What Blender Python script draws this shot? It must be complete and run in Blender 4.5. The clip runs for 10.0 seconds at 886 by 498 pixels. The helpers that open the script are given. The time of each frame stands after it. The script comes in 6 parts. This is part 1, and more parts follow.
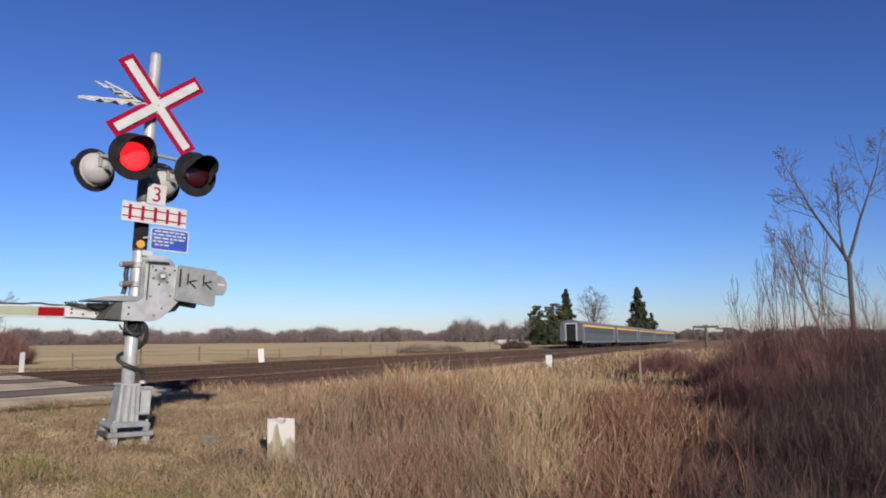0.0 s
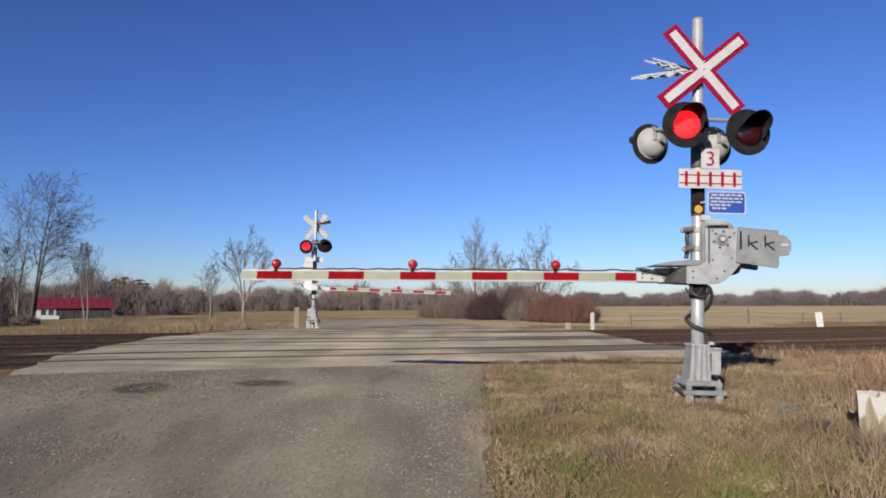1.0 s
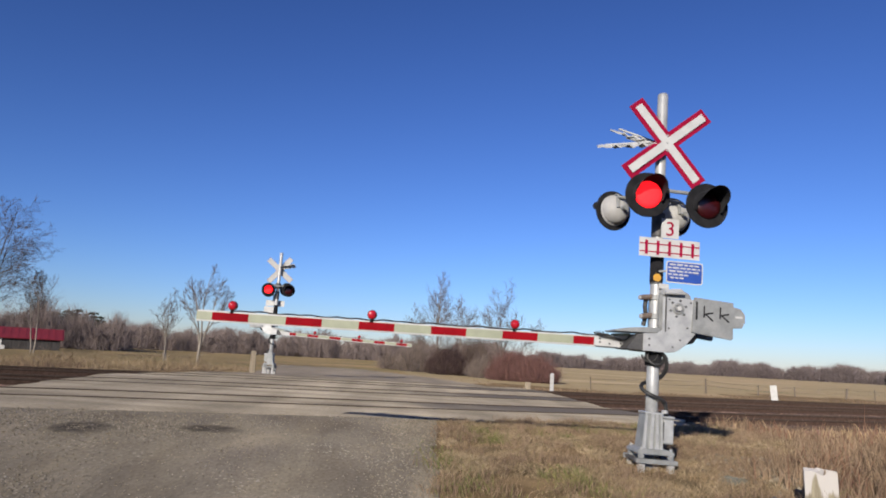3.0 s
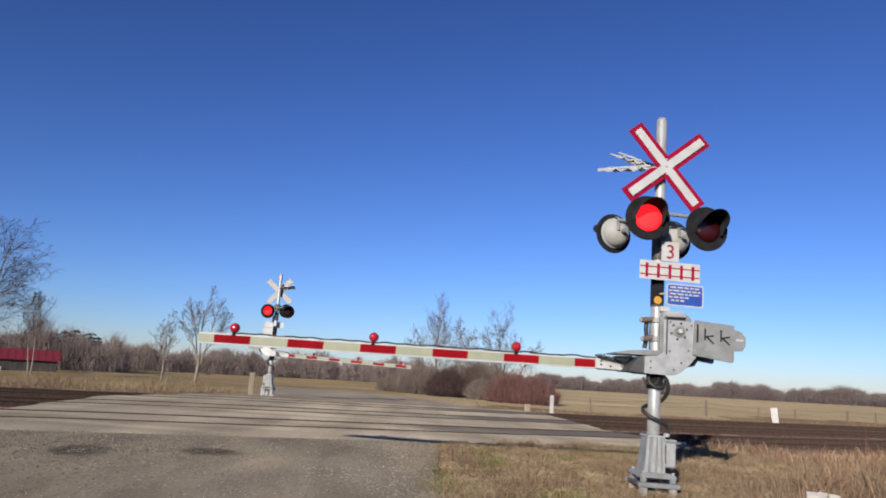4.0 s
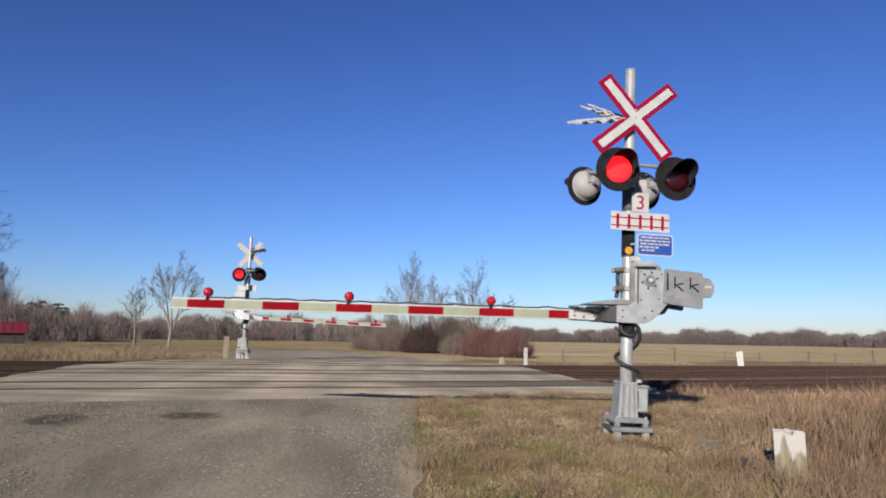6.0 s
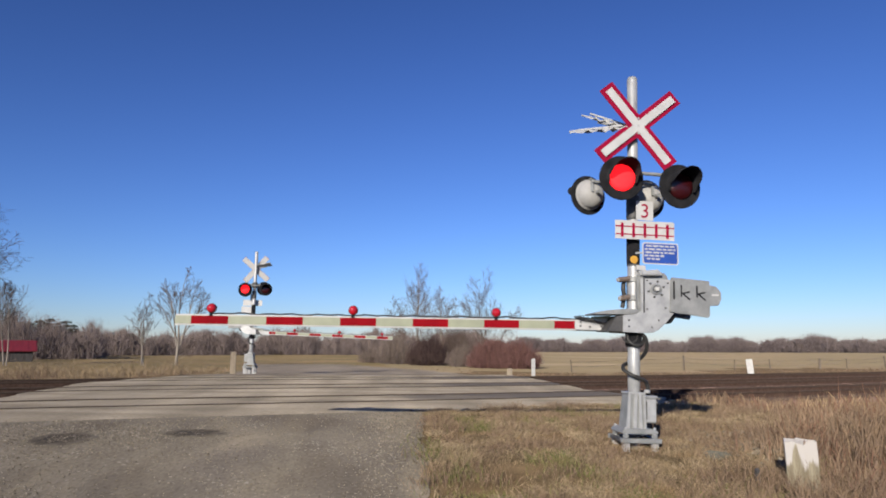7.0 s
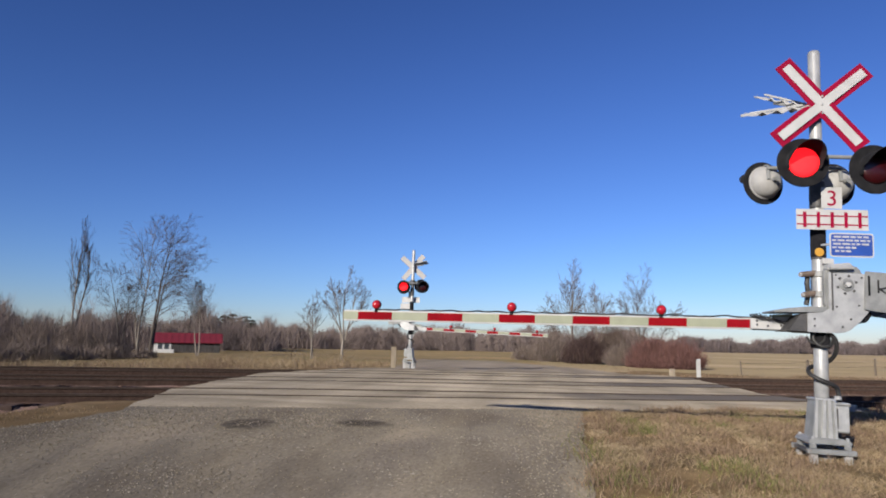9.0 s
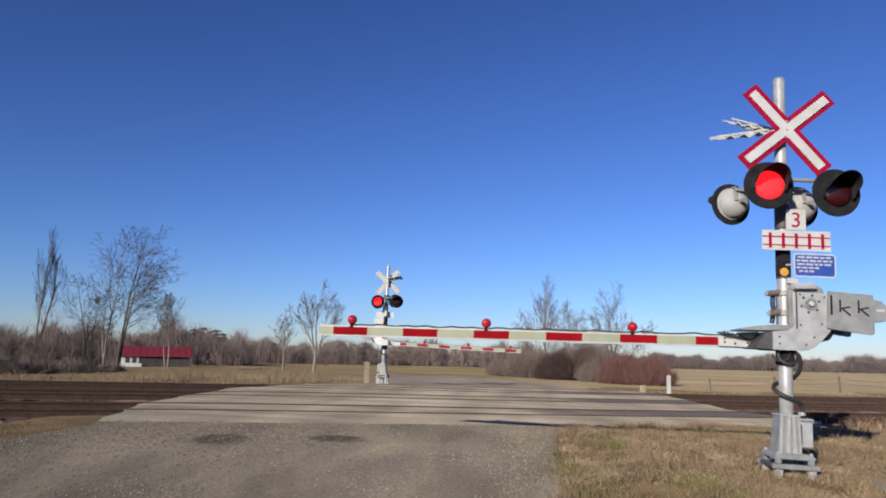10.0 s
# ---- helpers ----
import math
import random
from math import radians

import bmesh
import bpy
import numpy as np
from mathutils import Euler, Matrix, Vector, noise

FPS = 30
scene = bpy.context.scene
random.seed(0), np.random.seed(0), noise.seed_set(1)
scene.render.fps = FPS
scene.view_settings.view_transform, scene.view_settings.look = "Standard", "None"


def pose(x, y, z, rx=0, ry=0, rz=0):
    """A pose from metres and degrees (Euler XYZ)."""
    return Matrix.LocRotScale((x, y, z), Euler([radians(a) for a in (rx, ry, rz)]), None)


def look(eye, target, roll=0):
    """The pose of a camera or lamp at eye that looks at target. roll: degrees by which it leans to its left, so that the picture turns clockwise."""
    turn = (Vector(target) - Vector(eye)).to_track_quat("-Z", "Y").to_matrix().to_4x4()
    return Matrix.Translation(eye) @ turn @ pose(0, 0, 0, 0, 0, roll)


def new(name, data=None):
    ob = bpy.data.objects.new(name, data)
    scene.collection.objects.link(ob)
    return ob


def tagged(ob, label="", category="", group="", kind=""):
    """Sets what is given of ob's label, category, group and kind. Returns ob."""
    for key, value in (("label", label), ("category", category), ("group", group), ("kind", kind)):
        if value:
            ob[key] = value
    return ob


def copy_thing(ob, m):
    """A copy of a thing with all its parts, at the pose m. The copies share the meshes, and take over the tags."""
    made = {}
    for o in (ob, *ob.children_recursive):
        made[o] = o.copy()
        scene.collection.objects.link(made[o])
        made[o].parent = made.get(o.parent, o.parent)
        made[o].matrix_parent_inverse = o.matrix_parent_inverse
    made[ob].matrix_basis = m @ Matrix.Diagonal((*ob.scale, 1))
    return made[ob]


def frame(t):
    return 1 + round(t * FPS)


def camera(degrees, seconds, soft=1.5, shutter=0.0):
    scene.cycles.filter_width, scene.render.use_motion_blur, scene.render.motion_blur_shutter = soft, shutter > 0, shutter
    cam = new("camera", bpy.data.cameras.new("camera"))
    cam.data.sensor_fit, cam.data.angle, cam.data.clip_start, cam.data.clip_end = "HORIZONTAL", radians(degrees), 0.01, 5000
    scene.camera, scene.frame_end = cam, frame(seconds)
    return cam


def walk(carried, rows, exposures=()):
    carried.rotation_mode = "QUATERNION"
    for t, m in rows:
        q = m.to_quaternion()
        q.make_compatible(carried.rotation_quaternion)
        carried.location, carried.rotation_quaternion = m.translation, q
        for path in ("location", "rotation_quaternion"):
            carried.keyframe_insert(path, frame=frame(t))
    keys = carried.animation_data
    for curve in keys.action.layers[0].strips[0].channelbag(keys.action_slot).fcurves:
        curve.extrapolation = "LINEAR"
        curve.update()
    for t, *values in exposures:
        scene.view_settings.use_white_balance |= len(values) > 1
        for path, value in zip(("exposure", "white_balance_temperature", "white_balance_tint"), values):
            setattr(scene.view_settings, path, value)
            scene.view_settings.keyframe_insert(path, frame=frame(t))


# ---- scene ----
cam = camera(66.35, 10.0, soft=1.85)
# seconds, eye x y z, yaw to the left, pitch up, lean to the right
PATH = [
    (0, 0.181, -0.065, 1.083, -43.50, 7.51, 0.53),
    (0.2, 0.131, -0.030, 1.087, -29.92, 7.40, 1.51),
    (0.3, 0.111, -0.015, 1.086, -23.07, 7.72, 1.55),
    (0.5, 0.028, 0.022, 1.095, -11.24, 6.97, 2.10),
    (1, -0.025, 0.014, 1.090, -0.00, 4.66, 0.27),
    (1.5, -0.034, 0.023, 1.091, 1.76, 5.39, -0.58),
    (2, -0.019, 0.029, 1.093, 2.23, 8.26, -1.38),
    (2.5, -0.009, -0.005, 1.088, -0.82, 10.12, -2.22),
    (3, 0.027, 0.013, 1.104, -2.70, 9.14, -3.03),
    (3.2, 0.035, 0.010, 1.108, -3.31, 8.85, -4.10),
    (4.3, -0.019, -0.036, 1.114, -2.62, 11.37, -2.84),
    (4.5, -0.011, -0.020, 1.101, -3.03, 9.93, -3.09),
    (5, -0.024, -0.029, 1.106, -3.77, 7.47, -1.72),
    (5.5, -0.041, -0.028, 1.100, -5.19, 7.09, -1.49),
    (7, -0.003, 0.009, 1.115, -4.80, 8.39, -0.05),
    (7.5, 0.006, 0.052, 1.108, -3.10, 8.24, -0.46),
    (8, -0.039, 0.046, 1.097, 3.90, 8.45, -0.72),
    (8.5, -0.060, 0.042, 1.099, 6.65, 8.01, -1.90),
    (9, -0.069, 0.046, 1.113, 8.10, 8.04, -0.95),
    (9.5, -0.071, -0.006, 1.101, 8.60, 8.67, -0.99),
    (10, -0.080, -0.036, 1.115, 5.91, 9.34, -1.25),
]


def aim(x, y, z, yaw, pitch, lean):
    a, b = radians(yaw), radians(pitch)
    way = Vector((-math.sin(a) * math.cos(b), math.cos(a) * math.cos(b), math.sin(b)))
    eye = Vector((x, y, z))
    return look(eye, eye + 10 * way, -lean)


walk(cam, [(t, aim(*row)) for t, *row in PATH])

# ---- light: low winter sun from behind the viewer's left shoulder, clear sky ----
SUN_WAY = Vector((0.392, 0.859, -0.329)).normalized()
sun = new("sun", bpy.data.lights.new("sun", "SUN"))
sun.data.energy, sun.data.angle, sun.data.color = 5.0, radians(0.55), (1.0, 0.90, 0.75)
sun.matrix_world = Matrix.Translation((-20, -40, 30)) @ SUN_WAY.to_track_quat("-Z", "Y").to_matrix().to_4x4()
world = bpy.data.worlds.new("winter_sky")
scene.world = world
world.use_nodes = True
wn = world.node_tree
sky = wn.nodes.new("ShaderNodeTexSky")
sky.sky_type = "NISHITA"
sky.sun_disc = False
sky.sun_elevation = math.asin(-SUN_WAY.z)
sky.sun_rotation = math.atan2(-SUN_WAY.x, -SUN_WAY.y)
sky.air_density, sky.dust_density, sky.ozone_density = 1.0, 0.2, 5.0
deep, tint = wn.nodes.new("ShaderNodeGamma"), wn.nodes.new("ShaderNodeMix")
deep.inputs["Gamma"].default_value = 1.35
tint.data_type, tint.blend_type = "RGBA", "MULTIPLY"
tint.inputs["Factor"].default_value = 1.0
tint.inputs["B"].default_value = (0.94, 0.875, 1.11, 1)
wn.links.new(sky.outputs[0], deep.inputs["Color"])
wn.links.new(deep.outputs[0], tint.inputs["A"])
wn.links.new(tint.outputs["Result"], wn.nodes["Background"].inputs[0])
wn.nodes["Background"].inputs[1].default_value = 0.049
scene.view_settings.exposure = 0.3


# ---- materials ----
def material(name, base, other=None, scale=8.0, rough=0.7, metal=0.0, bump=0.0, fine=60.0, third=None, island=0.0, emit=0.0, spread=(0.35, 0.65), coords="Object", stretch=(1, 1, 1), depth=0.7):
    """A surface with two scales of variation: patches between two or three colours, and grain."""
    m = bpy.data.materials.new(name)
    m.use_nodes = True
    nt = m.node_tree
    n, link = nt.nodes, nt.links.new
    b = n["Principled BSDF"]
    b.inputs["Roughness"].default_value, b.inputs["Metallic"].default_value = rough, metal
    b.inputs["Specular IOR Level"].default_value = 0.06 if rough >= 0.85 else 0.5
    b.inputs["Diffuse Roughness"].default_value = 1.0 if rough >= 0.85 else 0.2
    other = other or tuple(0.75 * c for c in base)
    tc, mp = n.new("ShaderNodeTexCoord"), n.new("ShaderNodeMapping")
    mp.inputs["Scale"].default_value = stretch
    link(tc.outputs[coords], mp.inputs[0])
    big, grain, ramp = n.new("ShaderNodeTexNoise"), n.new("ShaderNodeTexNoise"), n.new("ShaderNodeValToRGB")
    big.inputs["Scale"].default_value, big.inputs["Detail"].default_value = scale, 6
    grain.inputs["Scale"].default_value, grain.inputs["Detail"].default_value = fine, 4
    link(mp.outputs[0], big.inputs[0]), link(mp.outputs[0], grain.inputs[0])
    ramp.color_ramp.elements[0].position, ramp.color_ramp.elements[1].position = spread
    ramp.color_ramp.elements[0].color, ramp.color_ramp.elements[1].color = (*base, 1), (*other, 1)
    if third:
        e = ramp.color_ramp.elements.new((spread[0] + spread[1]) / 2)
        e.color = (*third, 1)
    link(big.outputs[0], ramp.inputs[0])
    mul, hsv = n.new("ShaderNodeMath"), n.new("ShaderNodeHueSaturation")
    mul.operation = "MULTIPLY_ADD"
    mul.inputs[1].default_value, mul.inputs[2].default_value = depth, 1 - depth / 2
    link(grain.outputs[0], mul.inputs[0])
    value = mul.outputs[0]
    if island:
        geo, vary, prod = n.new("ShaderNodeNewGeometry"), n.new("ShaderNodeMath"), n.new("ShaderNodeMath")
        vary.operation, prod.operation = "MULTIPLY_ADD", "MULTIPLY"
        vary.inputs[1].default_value, vary.inputs[2].default_value = island, 1 - island / 2
        link(geo.outputs["Random Per Island"], vary.inputs[0])
        link(vary.outputs[0], prod.inputs[0]), link(value, prod.inputs[1])
        value = prod.outputs[0]
    link(ramp.outputs[0], hsv.inputs["Color"]), link(value, hsv.inputs["Value"])
    link(hsv.outputs[0], b.inputs["Base Color"])
    if bump:
        bp = n.new("ShaderNodeBump")
        bp.inputs["Strength"].default_value, bp.inputs["Distance"].default_value = bump, 0.02
        link(grain.outputs[0], bp.inputs["Height"]), link(bp.outputs[0], b.inputs["Normal"])
    if emit:
        b.inputs["Emission Color"].default_value = (*base, 1)
        b.inputs["Emission Strength"].default_value = emit
    return m


SOIL = material("dry_turf", (0.111, 0.074, 0.042), (0.146, 0.104, 0.061), 1.3, 0.95, bump=0.5, fine=40, third=(0.088, 0.063, 0.035))
FIELD = material("stubble_field", (0.218, 0.164, 0.106), (0.250, 0.195, 0.132), 0.05, 0.95, fine=0.6, third=(0.160, 0.130, 0.078), depth=0.9, stretch=(0.4, 1, 1))
MEADOW = material("olive_meadow", (0.118, 0.095, 0.050), (0.185, 0.135, 0.075), 0.10, 0.95, fine=1.2, third=(0.140, 0.106, 0.057), depth=0.9)
GRAVEL = material("gravel_road", (0.100, 0.086, 0.070), (0.166, 0.145, 0.119), 0.8, 0.95, bump=0.5, fine=26, third=(0.127, 0.113, 0.094), stretch=(1.3, 0.6, 1), spread=(0.34, 0.68), depth=0.95)


def wheel_streaks(m):
    """Lengthwise streaks of grey compacted stone and strewn pale chips over the gravel."""
    nt = m.node_tree
    n, link = nt.nodes, nt.links.new
    base = n["Principled BSDF"].inputs["Base Color"]
    was = base.links[0].from_socket
    tc, mp = n.new("ShaderNodeTexCoord"), n.new("ShaderNodeMapping")
    mp.inputs["Scale"].default_value, mp.inputs["Rotation"].default_value = (1.5, 0.34, 1), (0, 0, radians(24))
    link(tc.outputs["Object"], mp.inputs[0])
    noise, ramp, mix = n.new("ShaderNodeTexNoise"), n.new("ShaderNodeValToRGB"), n.new("ShaderNodeMix")
    noise.inputs["Scale"].default_value, noise.inputs["Detail"].default_value, noise.inputs["Distortion"].default_value = 0.9, 5, 0.6
    link(mp.outputs[0], noise.inputs[0]), link(noise.outputs[0], ramp.inputs[0])
    ramp.color_ramp.elements[0].position, ramp.color_ramp.elements[1].position = 0.36, 0.64
    ramp.color_ramp.elements[0].color, ramp.color_ramp.elements[1].color = (0.80, 0.80, 0.83, 1), (1.15, 1.13, 1.08, 1)
    mix.data_type, mix.blend_type = "RGBA", "MULTIPLY"
    mix.inputs["Factor"].default_value = 1
    link(was, mix.inputs["A"]), link(ramp.outputs[0], mix.inputs["B"])
    cell, hit, where, cut, both, chips = n.new("ShaderNodeTexVoronoi"), n.new("ShaderNodeMath"), n.new("ShaderNodeTexNoise"), n.new("ShaderNodeMapRange"), n.new("ShaderNodeMath"), n.new("ShaderNodeMix")
    cell.inputs["Scale"].default_value = 15
    link(tc.outputs["Object"], cell.inputs[0])
    hit.operation, both.operation = "LESS_THAN", "MULTIPLY"
    hit.inputs[1].default_value = 0.24
    link(cell.outputs["Distance"], hit.inputs[0])
    where.inputs["Scale"].default_value, where.inputs["Detail"].default_value = 0.9, 7
    link(tc.outputs["Object"], where.inputs[0])
    cut.inputs["From Min"].default_value, cut.inputs["From Max"].default_value = 0.50, 0.66
    link(where.outputs[0], cut.inputs["Value"])
    link(hit.outputs[0], both.inputs[0]), link(cut.outputs[0], both.inputs[1])
    chips.data_type = "RGBA"
    link(both.outputs[0], chips.inputs["Factor"]), link(mix.outputs["Result"], chips.inputs["A"])
    chips.inputs["B"].default_value = (0.25, 0.23, 0.20, 1)
    link(chips.outputs["Result"], base)


wheel_streaks(GRAVEL)
DUSTY = material("dusty_gravel", (0.112, 0.096, 0.080), (0.168, 0.145, 0.120), 0.3, 0.95, bump=0.4, fine=14, third=(0.140, 0.120, 0.100), stretch=(1.6, 0.3, 1), depth=0.8)


def paving(name, base, worn, grey, patch):
    """Bleached asphalt with tyre streaks along the road; darker newer paving past a ragged line."""
    m = material(name, base, worn, 0.7, 0.95, bump=0.25, fine=30, third=tuple(0.5 * (a + b) for a, b in zip(base, worn)), stretch=(0.4, 1.8, 1), depth=1.1)
    nt = m.node_tree
    n, link = nt.nodes, nt.links.new
    out = n["Principled BSDF"].inputs["Base Color"]
    was = out.links[0].from_socket
    tc, mp, streak, sr, mul = n.new("ShaderNodeTexCoord"), n.new("ShaderNodeMapping"), n.new("ShaderNodeTexNoise"), n.new("ShaderNodeMapRange"), n.new("ShaderNodeMix")
    mp.inputs["Scale"].default_value, mp.inputs["Rotation"].default_value = (1.2, 0.14, 1), (0, 0, radians(8))
    link(tc.outputs["Object"], mp.inputs[0]), link(mp.outputs[0], streak.inputs[0])
    streak.inputs["Scale"].default_value, streak.inputs["Detail"].default_value = 0.8, 6
    sr.inputs["From Min"].default_value, sr.inputs["From Max"].default_value = 0.35, 0.65
    sr.inputs["To Min"].default_value, sr.inputs["To Max"].default_value = 0.72, 1.14
    link(streak.outputs[0], sr.inputs["Value"])
    mul.data_type, mul.blend_type = "RGBA", "MULTIPLY"
    mul.inputs["Factor"].default_value = 1
    link(was, mul.inputs["A"]), link(sr.outputs[0], mul.inputs["B"])
    sep, rag, add, ramp, mix = n.new("ShaderNodeSeparateXYZ"), n.new("ShaderNodeTexNoise"), n.new("ShaderNodeMath"), n.new("ShaderNodeMapRange"), n.new("ShaderNodeMix")
    link(tc.outputs["Object"], sep.inputs[0])
    rag.inputs["Scale"].default_value, rag.inputs["Detail"].default_value = 0.55, 7
    link(tc.outputs["Object"], rag.inputs[0])
    add.operation = "MULTIPLY_ADD"
    add.inputs[1].default_value = 6.0
    link(rag.outputs[0], add.inputs[0]), link(sep.outputs[0], add.inputs[2])
    ramp.inputs["From Min"].default_value, ramp.inputs["From Max"].default_value = patch + 2.2, patch + 4.2
    link(add.outputs[0], ramp.inputs["Value"])
    mix.data_type = "RGBA"
    link(ramp.outputs[0], mix.inputs["Factor"]), link(mul.outputs["Result"], mix.inputs["A"])
    mix.inputs["B"].default_value = (*grey, 1)
    link(mix.outputs["Result"], out)
    return m


ASPHALT = paving("worn_crossing_asphalt", (0.258, 0.226, 0.180), (0.168, 0.146, 0.116), (0.17, 0.150, 0.125), 7.5)
DARKPATCH = paving("newer_dark_asphalt", (0.248, 0.217, 0.172), (0.162, 0.141, 0.112), (0.072, 0.064, 0.060), 0.8)
BALLAST = material("rust_brown_ballast", (0.128, 0.085, 0.073), (0.200, 0.135, 0.115), 3.0, 0.95, bump=0.8, fine=28, depth=1.2)
TIE = material("creosoted_tie", (0.055, 0.039, 0.034), (0.095, 0.068, 0.058), 6, 0.9, bump=0.5)
RAIL = material("rusty_rail", (0.045, 0.029, 0.024), (0.070, 0.046, 0.038), 12, 0.85, 0.0)
RAILHEAD = material("worn_railhead", (0.060, 0.045, 0.038), (0.042, 0.031, 0.026), 10, 0.9, 0.0)
ALU = material("weathered_aluminium", (0.40, 0.41, 0.42), (0.30, 0.31, 0.32), 9, 0.45, 0.25, fine=120, depth=0.3)
CAST = material("cast_grey_paint", (0.26, 0.27, 0.275), (0.18, 0.19, 0.195), 7, 0.55, 0.2, bump=0.15, fine=90, depth=0.4)
RUSTED = material("rusty_brown_fitting", (0.11, 0.075, 0.058), (0.17, 0.14, 0.12), 20, 0.75, 0.2, depth=0.5)
DARKMETAL = material("dark_bracket", (0.05, 0.05, 0.055), (0.09, 0.09, 0.09), 9, 0.6, 0.3)
BLACK = material("black_paint", (0.013, 0.0135, 0.016), (0.024, 0.024, 0.027), 9, 0.86, depth=0.3)
RUBBER = material("black_cable", (0.015, 0.015, 0.016), (0.03, 0.03, 0.03), 9, 0.6)
WHITE = material("white_sheeting", (0.448, 0.454, 0.459), (0.381, 0.386, 0.392), 6, 0.6, depth=0.12)
CREAM = material("cream_sheeting", (0.285, 0.305, 0.22), (0.24, 0.26, 0.19), 6, 0.6, depth=0.15)
SIGNRED = material("red_sheeting", (0.30, 0.007, 0.042), (0.25, 0.006, 0.034), 6, 0.86, depth=0.15)
ARMRED = material("red_stripe", (0.29, 0.007, 0.014), (0.23, 0.006, 0.012), 6, 0.86, depth=0.15)
BLUE = material("blue_sheeting", (0.012, 0.06, 0.32), (0.01, 0.05, 0.27), 6, 0.5, depth=0.15)
YELLOW = material("yellow_sticker", (0.50, 0.27, 0.03), (0.40, 0.21, 0.03), 6, 0.5, depth=0.2)
LIT = material("lit_red_lens", (1.0, 0.010, 0.016), (1.0, 0.014, 0.02), 30, 0.8, emit=1.3, depth=0.02)
UNLIT = material("dark_red_lens", (0.035, 0.003, 0.005), (0.025, 0.003, 0.004), 30, 0.3, depth=0.2)
ARMLENS = material("red_lamp_plastic", (0.42, 0.012, 0.024), (0.32, 0.010, 0.02), 30, 0.12, depth=0.1)
DOME = material("grey_lamp_back", (0.36, 0.36, 0.36), (0.30, 0.30, 0.30), 8, 0.6, depth=0.15)
WOOD = material("weathered_post_wood", (0.36, 0.31, 0.24), (0.24, 0.20, 0.155), 4, 0.9, bump=0.6, stretch=(6, 6, 0.6))
OLDWOOD = material("dark_weathered_wood", (0.17, 0.142, 0.118), (0.11, 0.09, 0.074), 4, 0.9, bump=0.6, stretch=(6, 6, 0.6))
PEEL = material("peeling_white_paint", (0.50, 0.475, 0.45), (0.25, 0.195, 0.15), 5, 0.85, bump=0.5, spread=(0.44, 0.56), stretch=(3, 3, 0.4))
POSTWHITE = material("white_post_paint", (0.52, 0.52, 0.51), (0.42, 0.42, 0.41), 5, 0.7, depth=0.25)
BARK = material("grey_bark", (0.13, 0.112, 0.098), (0.08, 0.068, 0.06), 5, 0.9, bump=0.5, stretch=(2, 2, 0.4))
PALEBARK = material("pale_bark", (0.31, 0.275, 0.24), (0.17, 0.148, 0.125), 3, 0.9, bump=0.4, stretch=(2, 2, 0.4))
TWIG = material("brown_twig", (0.125, 0.096, 0.084), (0.092, 0.070, 0.062), 3, 0.9, island=0.5)
REDTWIG = material("red_twig", (0.178, 0.096, 0.086), (0.132, 0.072, 0.066), 3, 0.9, island=0.6)
SCRUBTWIG = material("grey_scrub_twig", (0.205, 0.165, 0.145), (0.155, 0.124, 0.108), 2, 0.9, island=0.5)
# Dark twig colour; also carries painted shade for the right-hand thicket's weeds and bushes
DARKSHADETWIG = material("dark_and_shaded_twig", (0.060, 0.040, 0.040), (0.092, 0.064, 0.058), 2, 0.9, island=0.6)
FARWOOD = material("far_wood_twigs", (0.175, 0.140, 0.132), (0.215, 0.175, 0.163), 0.05, 0.95, island=0.3)
# Distance haze is put into this cooler, greyer twig colour
HAZEWOOD = material("hazy_wood_twigs", (0.138, 0.113, 0.114), (0.172, 0.142, 0.140), 0.02, 0.95, island=0.3)
STRAW = material("straw_blades", (0.375, 0.285, 0.175), (0.230, 0.166, 0.103), 0.7, 0.9, island=0.8, third=(0.300, 0.222, 0.138))
WEED = material("grey_brown_weeds", (0.240, 0.174, 0.119), (0.158, 0.112, 0.080), 0.8, 0.9, island=0.8)
RUSSET = material("russet_weeds", (0.140, 0.070, 0.053), (0.200, 0.118, 0.080), 0.6, 0.9, island=0.8)
TURFBLADE = material("mown_dry_grass", (0.215, 0.152, 0.090), (0.098, 0.076, 0.047), 2.0, 0.9, island=0.9, third=(0.245, 0.190, 0.125), spread=(0.40, 0.60))
THATCH = material("pale_dead_thatch", (0.31, 0.245, 0.160), (0.21, 0.158, 0.100), 3.0, 0.9, island=0.7)
GREENBLADE = material("green_grass", (0.10, 0.122, 0.04), (0.175, 0.165, 0.065), 1.5, 0.85, island=0.6)
NEEDLE = material("conifer_needles", (0.028, 0.036, 0.022), (0.046, 0.055, 0.030), 2, 0.85, island=0.6)
OLIVE = material("olive_cedar_needles", (0.062, 0.064, 0.030), (0.042, 0.046, 0.024), 1, 0.85, island=0.6)
STEEL = material("stainless_coach_side", (0.105, 0.120, 0.138), (0.080, 0.094, 0.108), 1.5, 0.5, 0.3, stretch=(0.2, 1, 6), depth=0.3)
COACHROOF = material("coach_roof", (0.15, 0.155, 0.16), (0.20, 0.205, 0.21), 1.2, 0.6, 0.2, depth=0.3)
ORANGE = material("yellow_orange_stripe", (0.75, 0.38, 0.05), (0.65, 0.33, 0.05), 2, 0.5, depth=0.2)
GLASSDARK = material("dark_coach_glass", (0.03, 0.035, 0.042), (0.045, 0.05, 0.056), 1, 0.3)
ROOFRED = material("red_metal_roof", (0.185, 0.020, 0.028), (0.140, 0.018, 0.024), 2, 0.5, stretch=(3, 0.4, 1))
BARNWOOD = material("grey_barn_board", (0.085, 0.08, 0.08), (0.055, 0.05, 0.05), 2, 0.9, stretch=(4, 4, 0.5))
